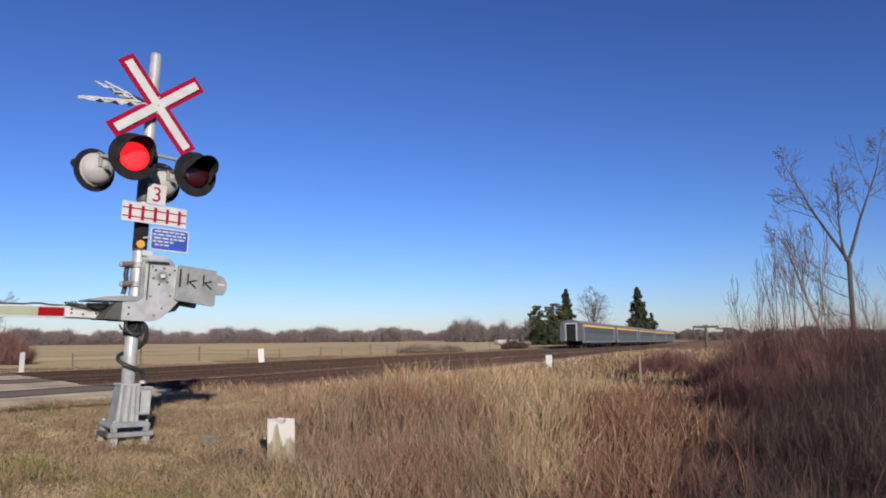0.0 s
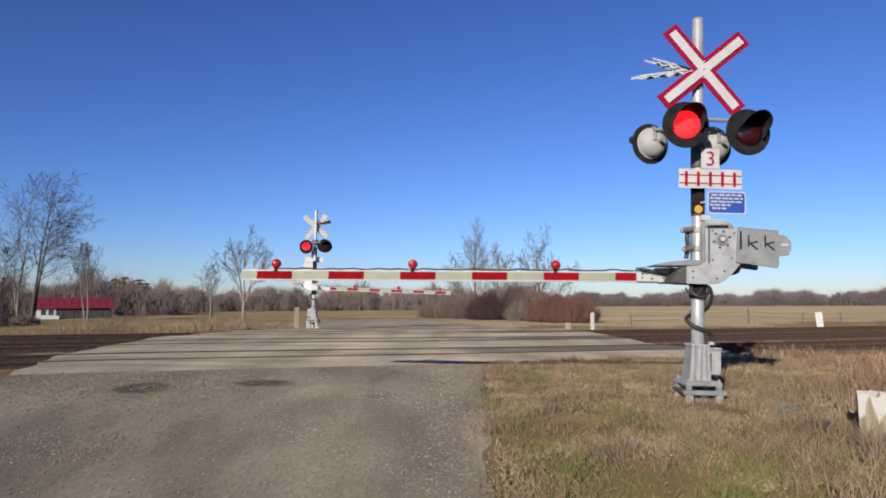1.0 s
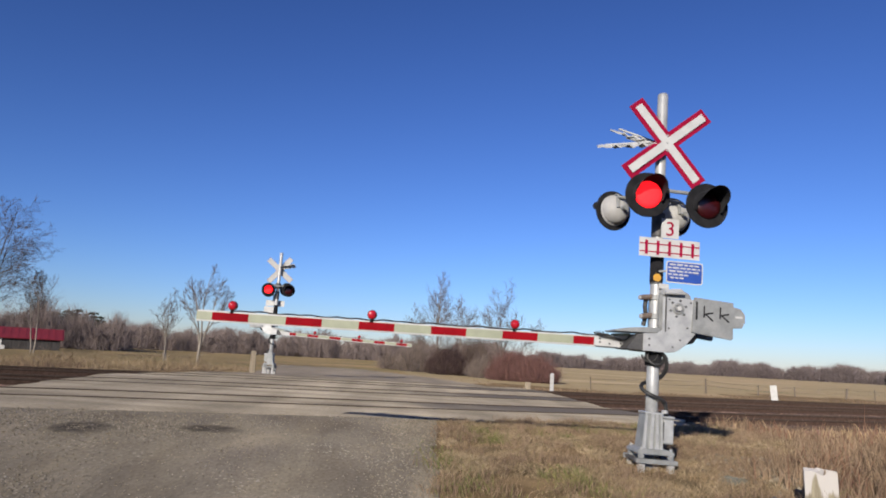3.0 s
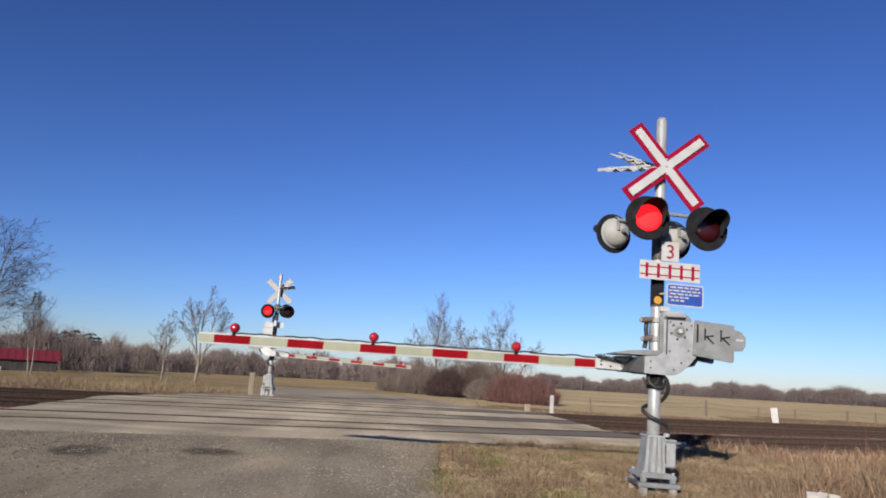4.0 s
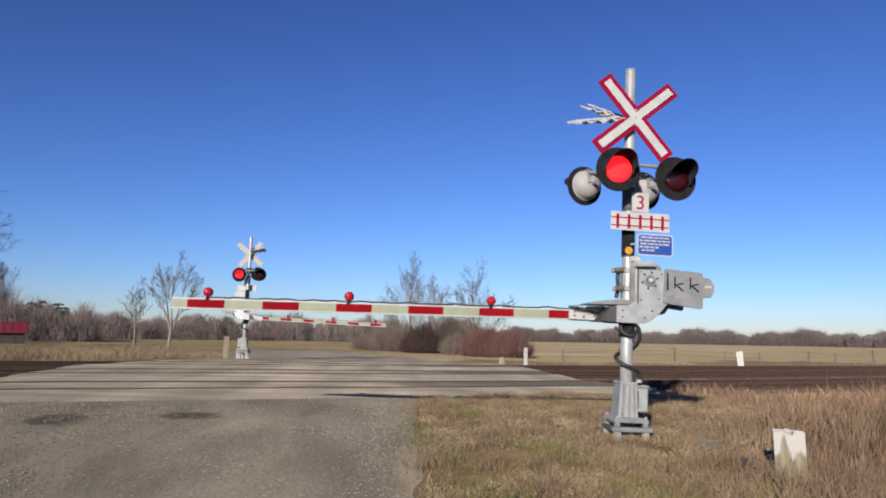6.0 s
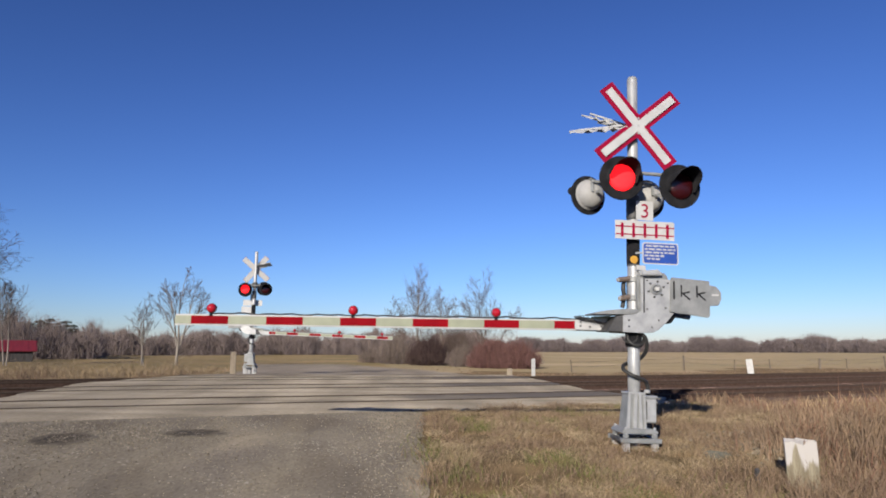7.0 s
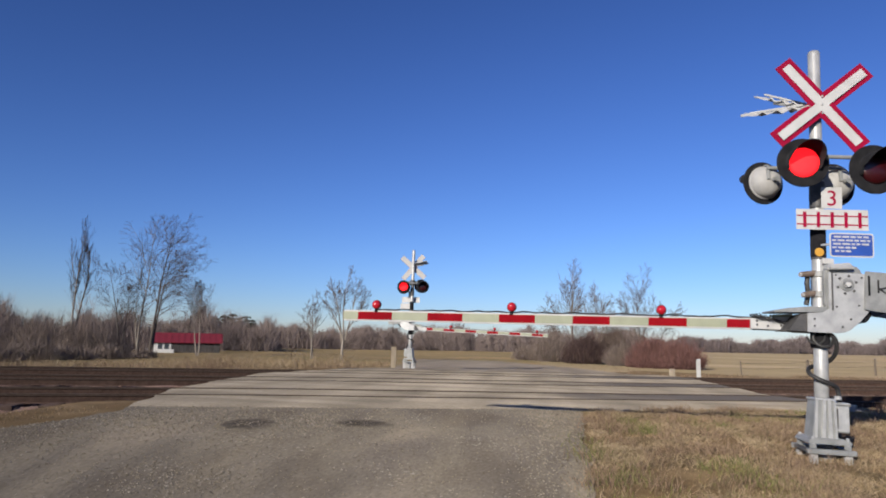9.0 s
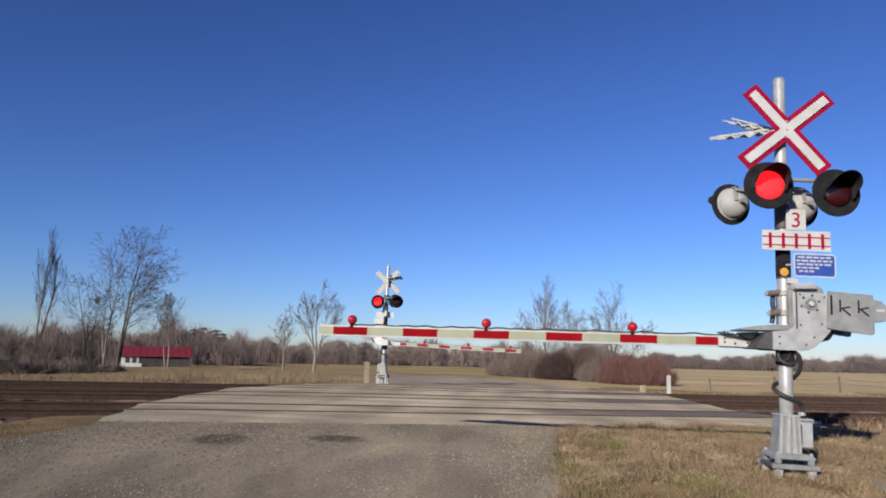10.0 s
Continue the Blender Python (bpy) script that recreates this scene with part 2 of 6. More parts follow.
STONE = material("pale_stone", (0.224, 0.195, 0.152), (0.132, 0.112, 0.086), 9, 0.9, bump=0.4, island=0.9)


# ---- building helpers ----
def link_mesh(name, bm, mat, parent=None, label="", smooth=False):
    me = bpy.data.meshes.new(name)
    bm.normal_update()
    bm.to_mesh(me)
    bm.free()
    me.materials.append(mat)
    if smooth:
        me.polygons.foreach_set("use_smooth", [True] * len(me.polygons))
    ob = new(name, me)
    if parent:
        ob.parent = parent
    if label:
        ob["label"] = label
    return ob


def part(name, bm, mat, parent, label="", smooth=False):
    return link_mesh(name, bm, mat, parent, label, smooth)


def thing(name, at, label, category, group="", kind="", turn=(0, 0, 0)):
    e = new(name)
    e.matrix_world = pose(*at, *turn)
    e.empty_display_size = 0.1
    return tagged(e, label, category, group, kind)


def box(bm, lo, hi, bevel=0.0, m=None):
    c = [(a + b) / 2 for a, b in zip(lo, hi)]
    s = [b - a for a, b in zip(lo, hi)]
    vs = bmesh.ops.create_cube(bm, size=1)["verts"]
    bmesh.ops.scale(bm, vec=s, verts=vs)
    bmesh.ops.translate(bm, vec=c, verts=vs)
    if bevel:
        es = list({e for v in vs for e in v.link_edges})
        r = bmesh.ops.bevel(bm, geom=es, offset=bevel, segments=2, affect="EDGES", profile=0.5)
        vs = list({v for f in r["faces"] for v in f.verts} | {v for v in vs if v.is_valid})
    if m is not None:
        bmesh.ops.transform(bm, matrix=m, verts=vs)
    return bm


def boxed(lo, hi, bevel=0.0, m=None):
    return box(bmesh.new(), lo, hi, bevel, m)


def prism(outline, y0, y1, bevel=0.0):
    """An outline in x and z, carried from y0 to y1."""
    bm = bmesh.new()
    a = [bm.verts.new((x, y0, z)) for x, z in outline]
    b = [bm.verts.new((x, y1, z)) for x, z in outline]
    bm.faces.new(a), bm.faces.new(b[::-1])
    for i in range(len(a)):
        j = (i + 1) % len(a)
        bm.faces.new((a[j], a[i], b[i], b[j]))
    bmesh.ops.recalc_face_normals(bm, faces=bm.faces)
    if bevel:
        bmesh.ops.bevel(bm, geom=list(bm.edges), offset=bevel, segments=2, affect="EDGES")
    return bm


def lathe(profile, m=None, n=24, bm=None):
    """Radius and height pairs turned about z."""
    bm = bm or bmesh.new()
    rings = []
    for r, z in profile:
        rings.append([bm.verts.new((r * math.cos(2 * math.pi * k / n), r * math.sin(2 * math.pi * k / n), z)) for k in range(n)])
    for a, b in zip(rings, rings[1:]):
        for k in range(n):
            bm.faces.new((a[k], a[(k + 1) % n], b[(k + 1) % n], b[k]))
    bm.faces.new(rings[0][::-1]), bm.faces.new(rings[-1])
    if m is not None:
        bmesh.ops.transform(bm, matrix=m, verts=[v for r in rings for v in r])
    return bm


def rod(p, q, r, r2=None, n=12, bm=None):
    p, q = Vector(p), Vector(q)
    m = Matrix.Translation(p) @ (q - p).to_track_quat("Z", "Y").to_matrix().to_4x4()
    return lathe([(r, 0), (r if r2 is None else r2, (q - p).length)], m, n, bm)


def tube(points, r, n=8, bm=None):
    bm = bm or bmesh.new()
    pts = [Vector(p) for p in points]
    rings = []
    for i, p in enumerate(pts):
        d = (pts[min(i + 1, len(pts) - 1)] - pts[max(i - 1, 0)]).normalized()
        u = d.orthogonal().normalized() if i == 0 else (u - d * u.dot(d)).normalized()
        v = d.cross(u)
        rings.append([bm.verts.new(p + r * (math.cos(2 * math.pi * k / n) * u + math.sin(2 * math.pi * k / n) * v)) for k in range(n)])
    for a, b in zip(rings, rings[1:]):
        for k in range(n):
            bm.faces.new((a[k], a[(k + 1) % n], b[(k + 1) % n], b[k]))
    bm.faces.new(rings[0][::-1]), bm.faces.new(rings[-1])
    return bm


def mesh_of(name, verts, tris, mat, parent=None, smooth=False):
    """A mesh from arrays of corners and triangles."""
    verts, tris = np.asarray(verts, dtype=np.float32), np.asarray(tris, dtype=np.int32)
    me = bpy.data.meshes.new(name)
    me.vertices.add(len(verts)), me.loops.add(3 * len(tris)), me.polygons.add(len(tris))
    me.vertices.foreach_set("co", verts.ravel())
    me.loops.foreach_set("vertex_index", tris.ravel())
    me.polygons.foreach_set("loop_start", np.arange(0, 3 * len(tris), 3, dtype=np.int32))
    me.polygons.foreach_set("use_smooth", np.full(len(tris), smooth))
    me.update(calc_edges=True)
    me.materials.append(mat)
    ob = new(name, me)
    if parent:
        ob.parent = parent
    return ob


# ---- the lie of the land ----
SLOPE = 0.42                       # the tracks run to the right and away
ACROSS = 1 / math.hypot(1, SLOPE)
ALONG = Vector((1, SLOPE, 0)).normalized()
SIDE = Vector((-SLOPE, 1, 0)).normalized()
MID = 18.0                         # where the line between the two tracks crosses x = 0


def rail_height(x):
    return np.interp(x, [-300, -40, -14, -5, 2, 10, 30, 65, 160, 600], [1.2, 0.42, 0.33, 0.27, 0.15, 0.05, -0.08, -0.3, -1.0, -2.0])


def smooth01(v):
    v = np.clip(v, 0, 1)
    return v * v * (3 - 2 * v)


def road_edges(y):
    left = np.interp(y, [-30, 0, 4, 6.5, 7.4, 8.0, 9.8, 12, 18, 20, 22, 28, 45, 120], [-8, -7.6, -6.8, -5.9, -5.4, -5.2, -5.9, -6.6, -7.5, -7.0, -6.7, -6.2, -8.3, -20])
    right = np.interp(y, [11, 13.4, 14.6, 15.6, 17, 22, 25, 30, 39, 50, 120], [5.2, 5.6, 6.1, 5.5, 5.1, 5.15, 5.2, 4.2, 2.0, -2.4, -20])
    return left, right


def near_right(y):
    return np.interp(y, [-30, 0, 5, 11.5], [-0.6, 0.1, 0.32, 0.62])


def road_at(x, y):
    """The edges of the road that hold at a point: the gravel is narrower than the crossing."""
    left, right = road_edges(y)
    return left, np.where((y - MID - SLOPE * x) * ACROSS < -6.64, near_right(y), right)


def land(x, y):
    """Height of the ground."""
    x, y = np.asarray(x, float), np.asarray(y, float)
    d = (y - MID - SLOPE * x) * ACROSS
    zr = rail_height(x)
    lf, rt = road_at(x, y)
    # near side: verge rising to the signal, ditch to the right
    near = np.interp(y, [-60, 0, 3, 6, 8, 12], [-0.9, -0.46, -0.36, -0.08, 0.08, 0.13])
    ditch = smooth01((x - 3.3 - 2.4 * smooth01((y - 6.0) / 3.0)) / 3.2)
    near = near * (1 - ditch) + (-0.62 + 0.25 * smooth01((x - 14) / 12)) * ditch
    near = near + smooth01((-7.2 - x) / 3) * (-0.15 - 0.3 * near)
    shoulder = 0.04 + 0.34 * np.maximum(smooth01((-6.6 - x) / 0.5), smooth01((x - 6.2) / 1.6))
    near_bank = zr - shoulder
    paved = (x > lf - 1.2) & (x < 6.9)
    w = smooth01(np.where(paved, (-d - 6.4) / 4.5, (-d - 5.2) / np.where(ditch > 0.3, 3.2, 2.2)))
    zn = near_bank * (1 - w) + np.minimum(near, 9) * w
    # far side
    dist = np.maximum(d - 5.2, 0)
    far = -0.12 + 0.4 * np.exp(-dist / 14) * smooth01((8 - x) / 14) - 0.25 * smooth01((x - 15) / 40)
    far = far + 0.05 * np.sin(x * 0.11) * np.sin(y * 0.07 + 1) + 2.0 * smooth01((np.hypot(x, y) - 500) / 2000)
    w2 = smooth01(np.where((x > lf - 1) & (x < rt + 1), (dist - 1.2) / 5, dist / 2.5))
    zf = (zr - np.where((x > -8) & (x < 5), 0.04, 0.45)) * (1 - w2) + far * w2
    z = np.where(d < 0, zn, zf)
    bed = smooth01((5.6 - np.abs(d)) / 0.5)
    return z * (1 - bed) + (zr - 0.42) * bed


def land1(x, y):
    return float(land(x, y))


def sheet(name, xs, ys, height, mat, lift=0.0):
    """A sheet of ground over a grid of corners (two arrays of the same shape)."""
    z = height(xs, ys) + lift
    h, w = xs.shape
    idx = np.arange(h * w).reshape(h, w)
    a, b, c, d = idx[:-1, :-1].ravel(), idx[:-1, 1:].ravel(), idx[1:, 1:].ravel(), idx[1:, :-1].ravel()
    tris = np.concatenate([np.stack([a, b, c], 1), np.stack([a, c, d], 1)])
    return mesh_of(name, np.stack([xs.ravel(), ys.ravel(), z.ravel()], 1), tris, mat, smooth=True)


def spaced(fine_lo, fine_hi, step, far, growth=1.22):
    mid = list(np.arange(fine_lo, fine_hi, step))
    up, s = [fine_hi], step
    while up[-1] < far:
        s *= growth
        up.append(up[-1] + s)
    down, s = [fine_lo], step
    while down[-1] > -far:
        s *= growth
        down.append(down[-1] - s)
    return np.array(sorted(set(down[1:] + mid + up)))


gx, gy = np.meshgrid(spaced(-22, 34, 0.4, 2600), spaced(-3, 48, 0.4, 2600))
rough = np.random.default_rng(4)
bumps = 0.010 * rough.standard_normal(gx.shape)
ground = sheet("ground", gx, gy, lambda x, y: land(x, y) - 0.06 * smooth01((np.minimum(x - road_at(x, y)[0], road_at(x, y)[1] - x) - 0.5) / 0.4) + bumps * (np.abs((y - MID - SLOPE * x) * ACROSS) > 6.5) * smooth01(np.maximum(road_at(x, y)[0] - x, x - road_at(x, y)[1]) / 0.6), SOIL)
tagged(ground, "dry brown late-autumn turf and farmland to the horizon", "ground", kind="structure")
# fields beyond the line: gold stubble
ground.data.materials.append(FIELD)
cen = np.empty(3 * len(ground.data.polygons), dtype=np.float32)
ground.data.polygons.foreach_get("center", cen)
cen = cen.reshape(-1, 3)
off = (cen[:, 1] - MID - SLOPE * cen[:, 0]) * ACROSS
wander = 2.5 * np.sin(cen[:, 0] * 0.31) + 1.5 * np.sin(cen[:, 0] * 0.9 + cen[:, 1] * 0.4)
ground.data.materials.append(MEADOW)
gold = off > 13 + wander
olive = (off > 7.5) & (cen[:, 0] < 3 + 0.05 * wander - 0.06 * cen[:, 1]) & (cen[:, 1] < 150 + 4 * wander)
ground.data.polygons.foreach_set("material_index", np.where(olive, 2, gold).astype(np.int32))


# ---- road: packed gravel on both sides, patched asphalt over the tracks ----
def road_sheet(name, d0, d1, rows, cols, lift, mat, y_stop=None, wobble=0.0):
    """Across the road, between two distances from the middle of the line (or from a fixed y)."""
    f = np.linspace(0, 1, cols)[None, :].repeat(rows, 0)
    v = np.linspace(0, 1, rows)[:, None].repeat(cols, 1)
    x = -7 + 8 * f
    for _ in range(12):
        ya = MID + SLOPE * x + d0 / ACROSS if d0 is not None else np.full_like(x, y_stop)
        yb = MID + SLOPE * x + d1 / ACROSS if d1 is not None else np.full_like(x, y_stop)
        y = ya + (yb - ya) * v
        lf, rt = road_edges(y)
        if mat is GRAVEL:
            rt = near_right(y)
        edge = wobble * (np.sin(y * 2.1) + 0.6 * np.sin(y * 5.3 + 1) + 0.4 * np.sin(y * 11.0))
        x = (lf + edge) + f * (rt - lf - edge + edge * 0.8)
    z = np.where(np.abs((y - MID - SLOPE * x) * ACROSS) < 6.6, rail_height(x) - 0.012, land(x, y)) + lift
    return sheet(name, x, y, lambda a, b: z, mat)


near_road = road_sheet("road_near", None, -6.63, 260, 26, 0.008, GRAVEL, y_stop=-14, wobble=0.05)
tagged(near_road, "grey-brown packed gravel road with potholes", "road", kind="structure")
far_road = road_sheet("road_far", 6.3, None, 70, 20, 0.012, DUSTY, y_stop=52, wobble=0.15)
tagged(far_road, "grey gravel road beyond the tracks", "road", kind="structure")

GAUGE, TRACKS = 0.754, (-4.15, 0.0, 4.15)
crossing = thing("level_crossing_surface", (0, 0, 0), "worn beige asphalt panels between the rails of the crossing", "crossing", kind="structure")
stops = [-6.66]
for c in TRACKS:
    stops += [c - GAUGE - 0.055, c - GAUGE + 0.11, c + GAUGE - 0.11, c + GAUGE + 0.055]
stops.append(6.45)
for a, b in zip(stops[::2], stops[1::2]):
    panel = road_sheet("asphalt_panel", a, b, max(3, int((b - a) / 0.25)), 40, 0.0, ASPHALT if b - a > 1.45 else DARKPATCH, wobble=0.05)
    solid = panel.modifiers.new("thickness", "SOLIDIFY")
    solid.thickness, solid.offset = 0.16, -1
    panel.data.polygons.foreach_set("use_smooth", [False] * len(panel.data.polygons))
    panel.parent = crossing

# ---- three tracks on one bed of ballast ----
S = np.concatenate([np.arange(-420, -60, 12.0), np.arange(-60, 90, 0.5), np.arange(90, 700, 10.0)])


def on_line(s, d):
    """The point s metres along the line and d metres to its far side."""
    p = Vector((0, MID, 0)) + float(s) * ALONG + float(d) * SIDE
    return p.x, p.y


bed_d = np.array([-6.7, -6.2, -5.8, -5.4] + list(np.arange(-5.0, 5.01, 0.5)) + [5.4, 5.8, 6.2, 6.7])
bed_z = np.interp(np.abs(bed_d), [0, 5.35, 6.7], [-0.17, -0.2, -0.85])
ss, dd = np.meshgrid(S, bed_d, indexing="ij")
bx, by = ss * ALONG.x + dd * SIDE.x, MID + ss * ALONG.y + dd * SIDE.y
pits = np.random.default_rng(7).standard_normal(bx.shape) * 0.025
inside = (bx > road_edges(by)[0] + 0.2) & (bx < road_edges(by)[1] - 0.2)
ballast = sheet("ballast_bed", bx, by, lambda x, y: rail_height(x) + bed_z[None, :] + pits - 0.13 * inside, BALLAST)
tagged(ballast, "rust-brown crushed stone bed under three tracks", "ballast", kind="stuff")


def rail_profile(bm, d, head):
    shape = [(-0.036, 0), (-0.036, -0.035), (0.036, -0.035), (0.036, 0)] if head else [(-0.034, -0.035), (-0.01, -0.045), (-0.01, -0.13), (-0.07, -0.15), (0.07, -0.15), (0.01, -0.13), (0.01, -0.045), (0.034, -0.035)]
    rings = []
    for s in S[::4]:
        x, y = on_line(s, d)
        z = float(rail_height(x))
        rings.append([bm.verts.new((x + o * SIDE.x, y + o * SIDE.y, z + h)) for o, h in shape])
    for a, b in zip(rings, rings[1:]):
        for k in range(len(shape)):
            bm.faces.new((a[k], b[k], b[(k + 1) % len(shape)], a[(k + 1) % len(shape)]))
    return bm


tie_mesh = boxed((-0.115, -1.3, -0.33), (0.115, 1.3, -0.145), 0.012)
tie_data = bpy.data.meshes.new("tie")
tie_mesh.to_mesh(tie_data)
tie_mesh.free()
tie_data.materials.append(TIE)
heading = math.atan2(ALONG.y, ALONG.x)
for c in TRACKS:
    track = thing("railway_track", (0, 0, 0), "rusty steel rails on dark wooden ties in ballast", "railway track", "parallel tracks", kind="structure")
    for side in (-GAUGE, GAUGE):
        r = part("rail", rail_profile(bmesh.new(), c + side, False), RAIL, track)
        part("rail_head", rail_profile(bmesh.new(), c + side, True), RAILHEAD, r, "shiny worn top of the rail")
    jit = random.Random(int(c * 10) + 99)
    for s in np.arange(-24, 34, 0.54):
        x, y = on_line(s, c)
        lf, rt = road_edges(y)
        if lf - 0.2 < x < rt + 0.2:
            continue
        tie = new("tie", tie_data)
        tie.parent = track
        tie.matrix_world = pose(x, y, float(rail_height(x)) + jit.uniform(-0.012, 0.012), 0, 0, math.degrees(heading) + jit.uniform(-1.2, 1.2))
# ---- crossing signals ----
def lens_unit(parent, x, y, z, facing, lit, name="flashing_light", aim_turn=0.0):
    """A lamp on a black round background with a hood; it looks along facing (-1 is local -y)."""
    turn = Matrix.Translation((x, y, z)) @ Matrix.Rotation(radians(aim_turn), 4, "Z") @ Matrix.Rotation(radians(90 if facing < 0 else -90), 4, "X")
    big = 0.252 if facing < 0 else 0.238
    disc = lathe([(big - 0.007, -0.004), (big, 0.0), (big, 0.012), (big - 0.012, 0.016)], turn, 40)
    unit = part(name, disc, BLACK, parent, "black round signal background with a hooded lamp")
    dome = lathe([(0.172, -0.006), (0.17, -0.05), (0.148, -0.11), (0.095, -0.15), (0.03, -0.172)], turn, 32)
    part("lamp_housing", dome, DOME, unit, "weathered grey domed lamp back", smooth=True)
    part("housing_rim", lathe([(0.176, -0.03), (0.184, -0.026), (0.184, -0.012), (0.176, -0.008)], turn, 32), DOME, unit)
    part("housing_clip", tube([turn @ Vector((0.0, q * (1 if facing < 0 else -1), h)) for q, h in ((0.19, -0.02), (0.185, -0.07), (0.14, -0.13))], 0.012, 6), CAST, unit)
    part("bracket_knob", rod(turn @ Vector((0, 0, -0.18)), turn @ Vector((0, -0.0, -0.24)), 0.025), CAST, unit)
    part("lens", lathe([(0.152, 0.016), (0.15, 0.03), (0.11, 0.048), (0.05, 0.058), (0.005, 0.06)], turn, 36), LIT if lit else UNLIT, unit, "glowing red lens" if lit else "unlit dark red lens", smooth=True)
    bm = bmesh.new()
    rings = []
    up = 1 if facing < 0 else -1
    for k in range(29):
        a = radians(-25 + 230 * k / 28)
        reach = 0.10 + 0.20 * max(0.0, math.sin(a)) ** 0.6 if math.sin(a) > 0 else 0.10 + 0.06 * math.sin(a)
        row = []
        for r, d in ((0.168, 0.012), (0.166, reach), (0.160, reach), (0.162, 0.012)):
            row.append(bm.verts.new(turn @ Vector((r * math.cos(a), up * r * math.sin(a), d))))
        rings.append(row)
    for a, b in zip(rings, rings[1:]):
        for k in range(4):
            bm.faces.new((a[k], b[k], b[(k + 1) % 4], a[(k + 1) % 4]))
    bm.faces.new(rings[0]), bm.faces.new(rings[-1][::-1])
    bmesh.ops.recalc_face_normals(bm, faces=bm.faces)
    part("hood", bm, BLACK, unit, smooth=False)
    return unit


def plate(parent, name, x0, z0, x1, z1, y, mat, label, thick=0.006, bevel=0.0):
    return part(name, boxed((x0, y - thick, z0), (x1, y, z1), bevel), mat, parent, label)


def rounded_plate(x0, z0, x1, z1, y0, y1, r):
    """An upright plate with round corners."""
    out = []
    for cx, cz, a0 in ((x1 - r, z1 - r, 0), (x0 + r, z1 - r, 90), (x0 + r, z0 + r, 180), (x1 - r, z0 + r, 270)):
        out += [(cx + r * math.cos(radians(a0 + 22.5 * k)), cz + r * math.sin(radians(a0 + 22.5 * k))) for k in range(5)]
    return prism(out, y0, y1)


def bar(x0, z0, x1, z1, y, w):
    """A flat bar between two points of an upright plane."""
    d = Vector((x1 - x0, z1 - z0))
    n = Vector((-d.y, d.x)).normalized() * w / 2
    return prism([(x0 + n.x, z0 + n.y), (x1 + n.x, z1 + n.y), (x1 - n.x, z1 - n.y), (x0 - n.x, z0 - n.y)], y - 0.002, y)


def crossing_signal(at, lean):
    sig = thing("crossing_signal", at, "silver crossing signal mast with crossbuck, red flashers and lowered gate", "crossing signal", "crossing signals", turn=(0, lean, 0))
    # pole
    pole = part("mast", lathe([(0.068, 0.35), (0.068, 1.0), (0.066, 1.02), (0.066, 2.5), (0.060, 2.54), (0.060, 4.31), (0.05, 4.335), (0.02, 4.34)], n=28), ALU, sig, "brushed silver tubular pole", smooth=True)
    for z, reach in ((1.69, 0.17), (1.90, 0.19)):
        part("clamp", lathe([(0.075, z - 0.03), (0.084, z - 0.024), (0.084, z + 0.024), (0.075, z + 0.03)], n=24), CAST, pole)
        part("clamp_barrel", rod((-reach, -0.05, z - 0.012), (-0.03, -0.03, z + 0.012), 0.030, n=16), RUSTED, pole)
        part("clamp_cap", rod((-reach - 0.018, -0.052, z - 0.014), (-reach, -0.05, z - 0.012), 0.024, n=16), DOME, pole, "pale round end of the clamp")
    part("conduit", tube([(-0.10, 0.02, 1.93), (-0.115, 0.01, 1.80), (-0.10, 0.02, 1.70), (-0.12, 0.03, 1.58)], 0.026, 8), RUBBER, pole, "black conduit between the clamps")
    part("band", lathe([(0.066, 2.055), (0.073, 2.06), (0.073, 2.075), (0.066, 2.08)], n=24), DARKMETAL, pole)
    # Dark sleeves stand for the shade on the mast between flashers and sticker
    part("pole_shade_sleeve", lathe([(0.072, 2.08), (0.075, 2.1), (0.075, 2.36), (0.072, 2.38)], n=24), BLACK, pole, "black sleeve standing for shade on the pole")
    part("pole_shade_sleeve", lathe([(0.072, 2.60), (0.076, 2.62), (0.076, 2.86), (0.072, 2.88)], n=24), DARKMETAL, pole)
    part("dark_collar", lathe([(0.085, 1.14), (0.092, 1.16), (0.092, 1.30), (0.085, 1.31)], n=24), BLACK, pole, "black collar below the gate mechanism")
    # pedestal: finned casting on a two-tier plate with feet
    ped = part("pedestal", prism([(-0.140, 0.25), (-0.100, 0.60), (-0.09, 0.63), (0.075, 0.63), (0.085, 0.60), (0.095, 0.25)], -0.12, 0.12, 0.012), CAST, sig, "grey finned cast pedestal")
    for x, w in ((-0.118, 0.014), (-0.045, 0.018), (0.025, 0.018), (0.075, 0.012)):
        lean_in = 0.018 if x < 0 else -0.012
        part("fin", prism([(x - w, 0.25), (x - 0.8 * w + lean_in, 0.63), (x + 0.8 * w + lean_in, 0.63), (x + w, 0.25)], -0.150, -0.11, 0.004), ALU, ped)
    part("cap_plate", boxed((-0.108, -0.13, 0.622), (0.09, 0.125, 0.642), 0.006), ALU, ped)
    part("cap_bolt", lathe([(0.035, 0.64), (0.035, 0.665), (0.02, 0.675)], Matrix.Translation((0.115, -0.09, 0)), 12), ALU, ped)
    box_body = part("junction_box", boxed((0.085, -0.12, 0.315), (0.212, 0.08, 0.585), 0.014), CAST, ped, "grey junction box")
    part("box_door", boxed((0.097, -0.129, 0.33), (0.203, -0.118, 0.57), 0.005), ALU, box_body)
    part("junction_lid", boxed((0.078, -0.13, 0.588), (0.22, 0.09, 0.610), 0.008), ALU, box_body)
    part("box_hinge", rod((0.093, -0.13, 0.36), (0.093, -0.13, 0.55), 0.008, n=8), DARKMETAL, box_body)
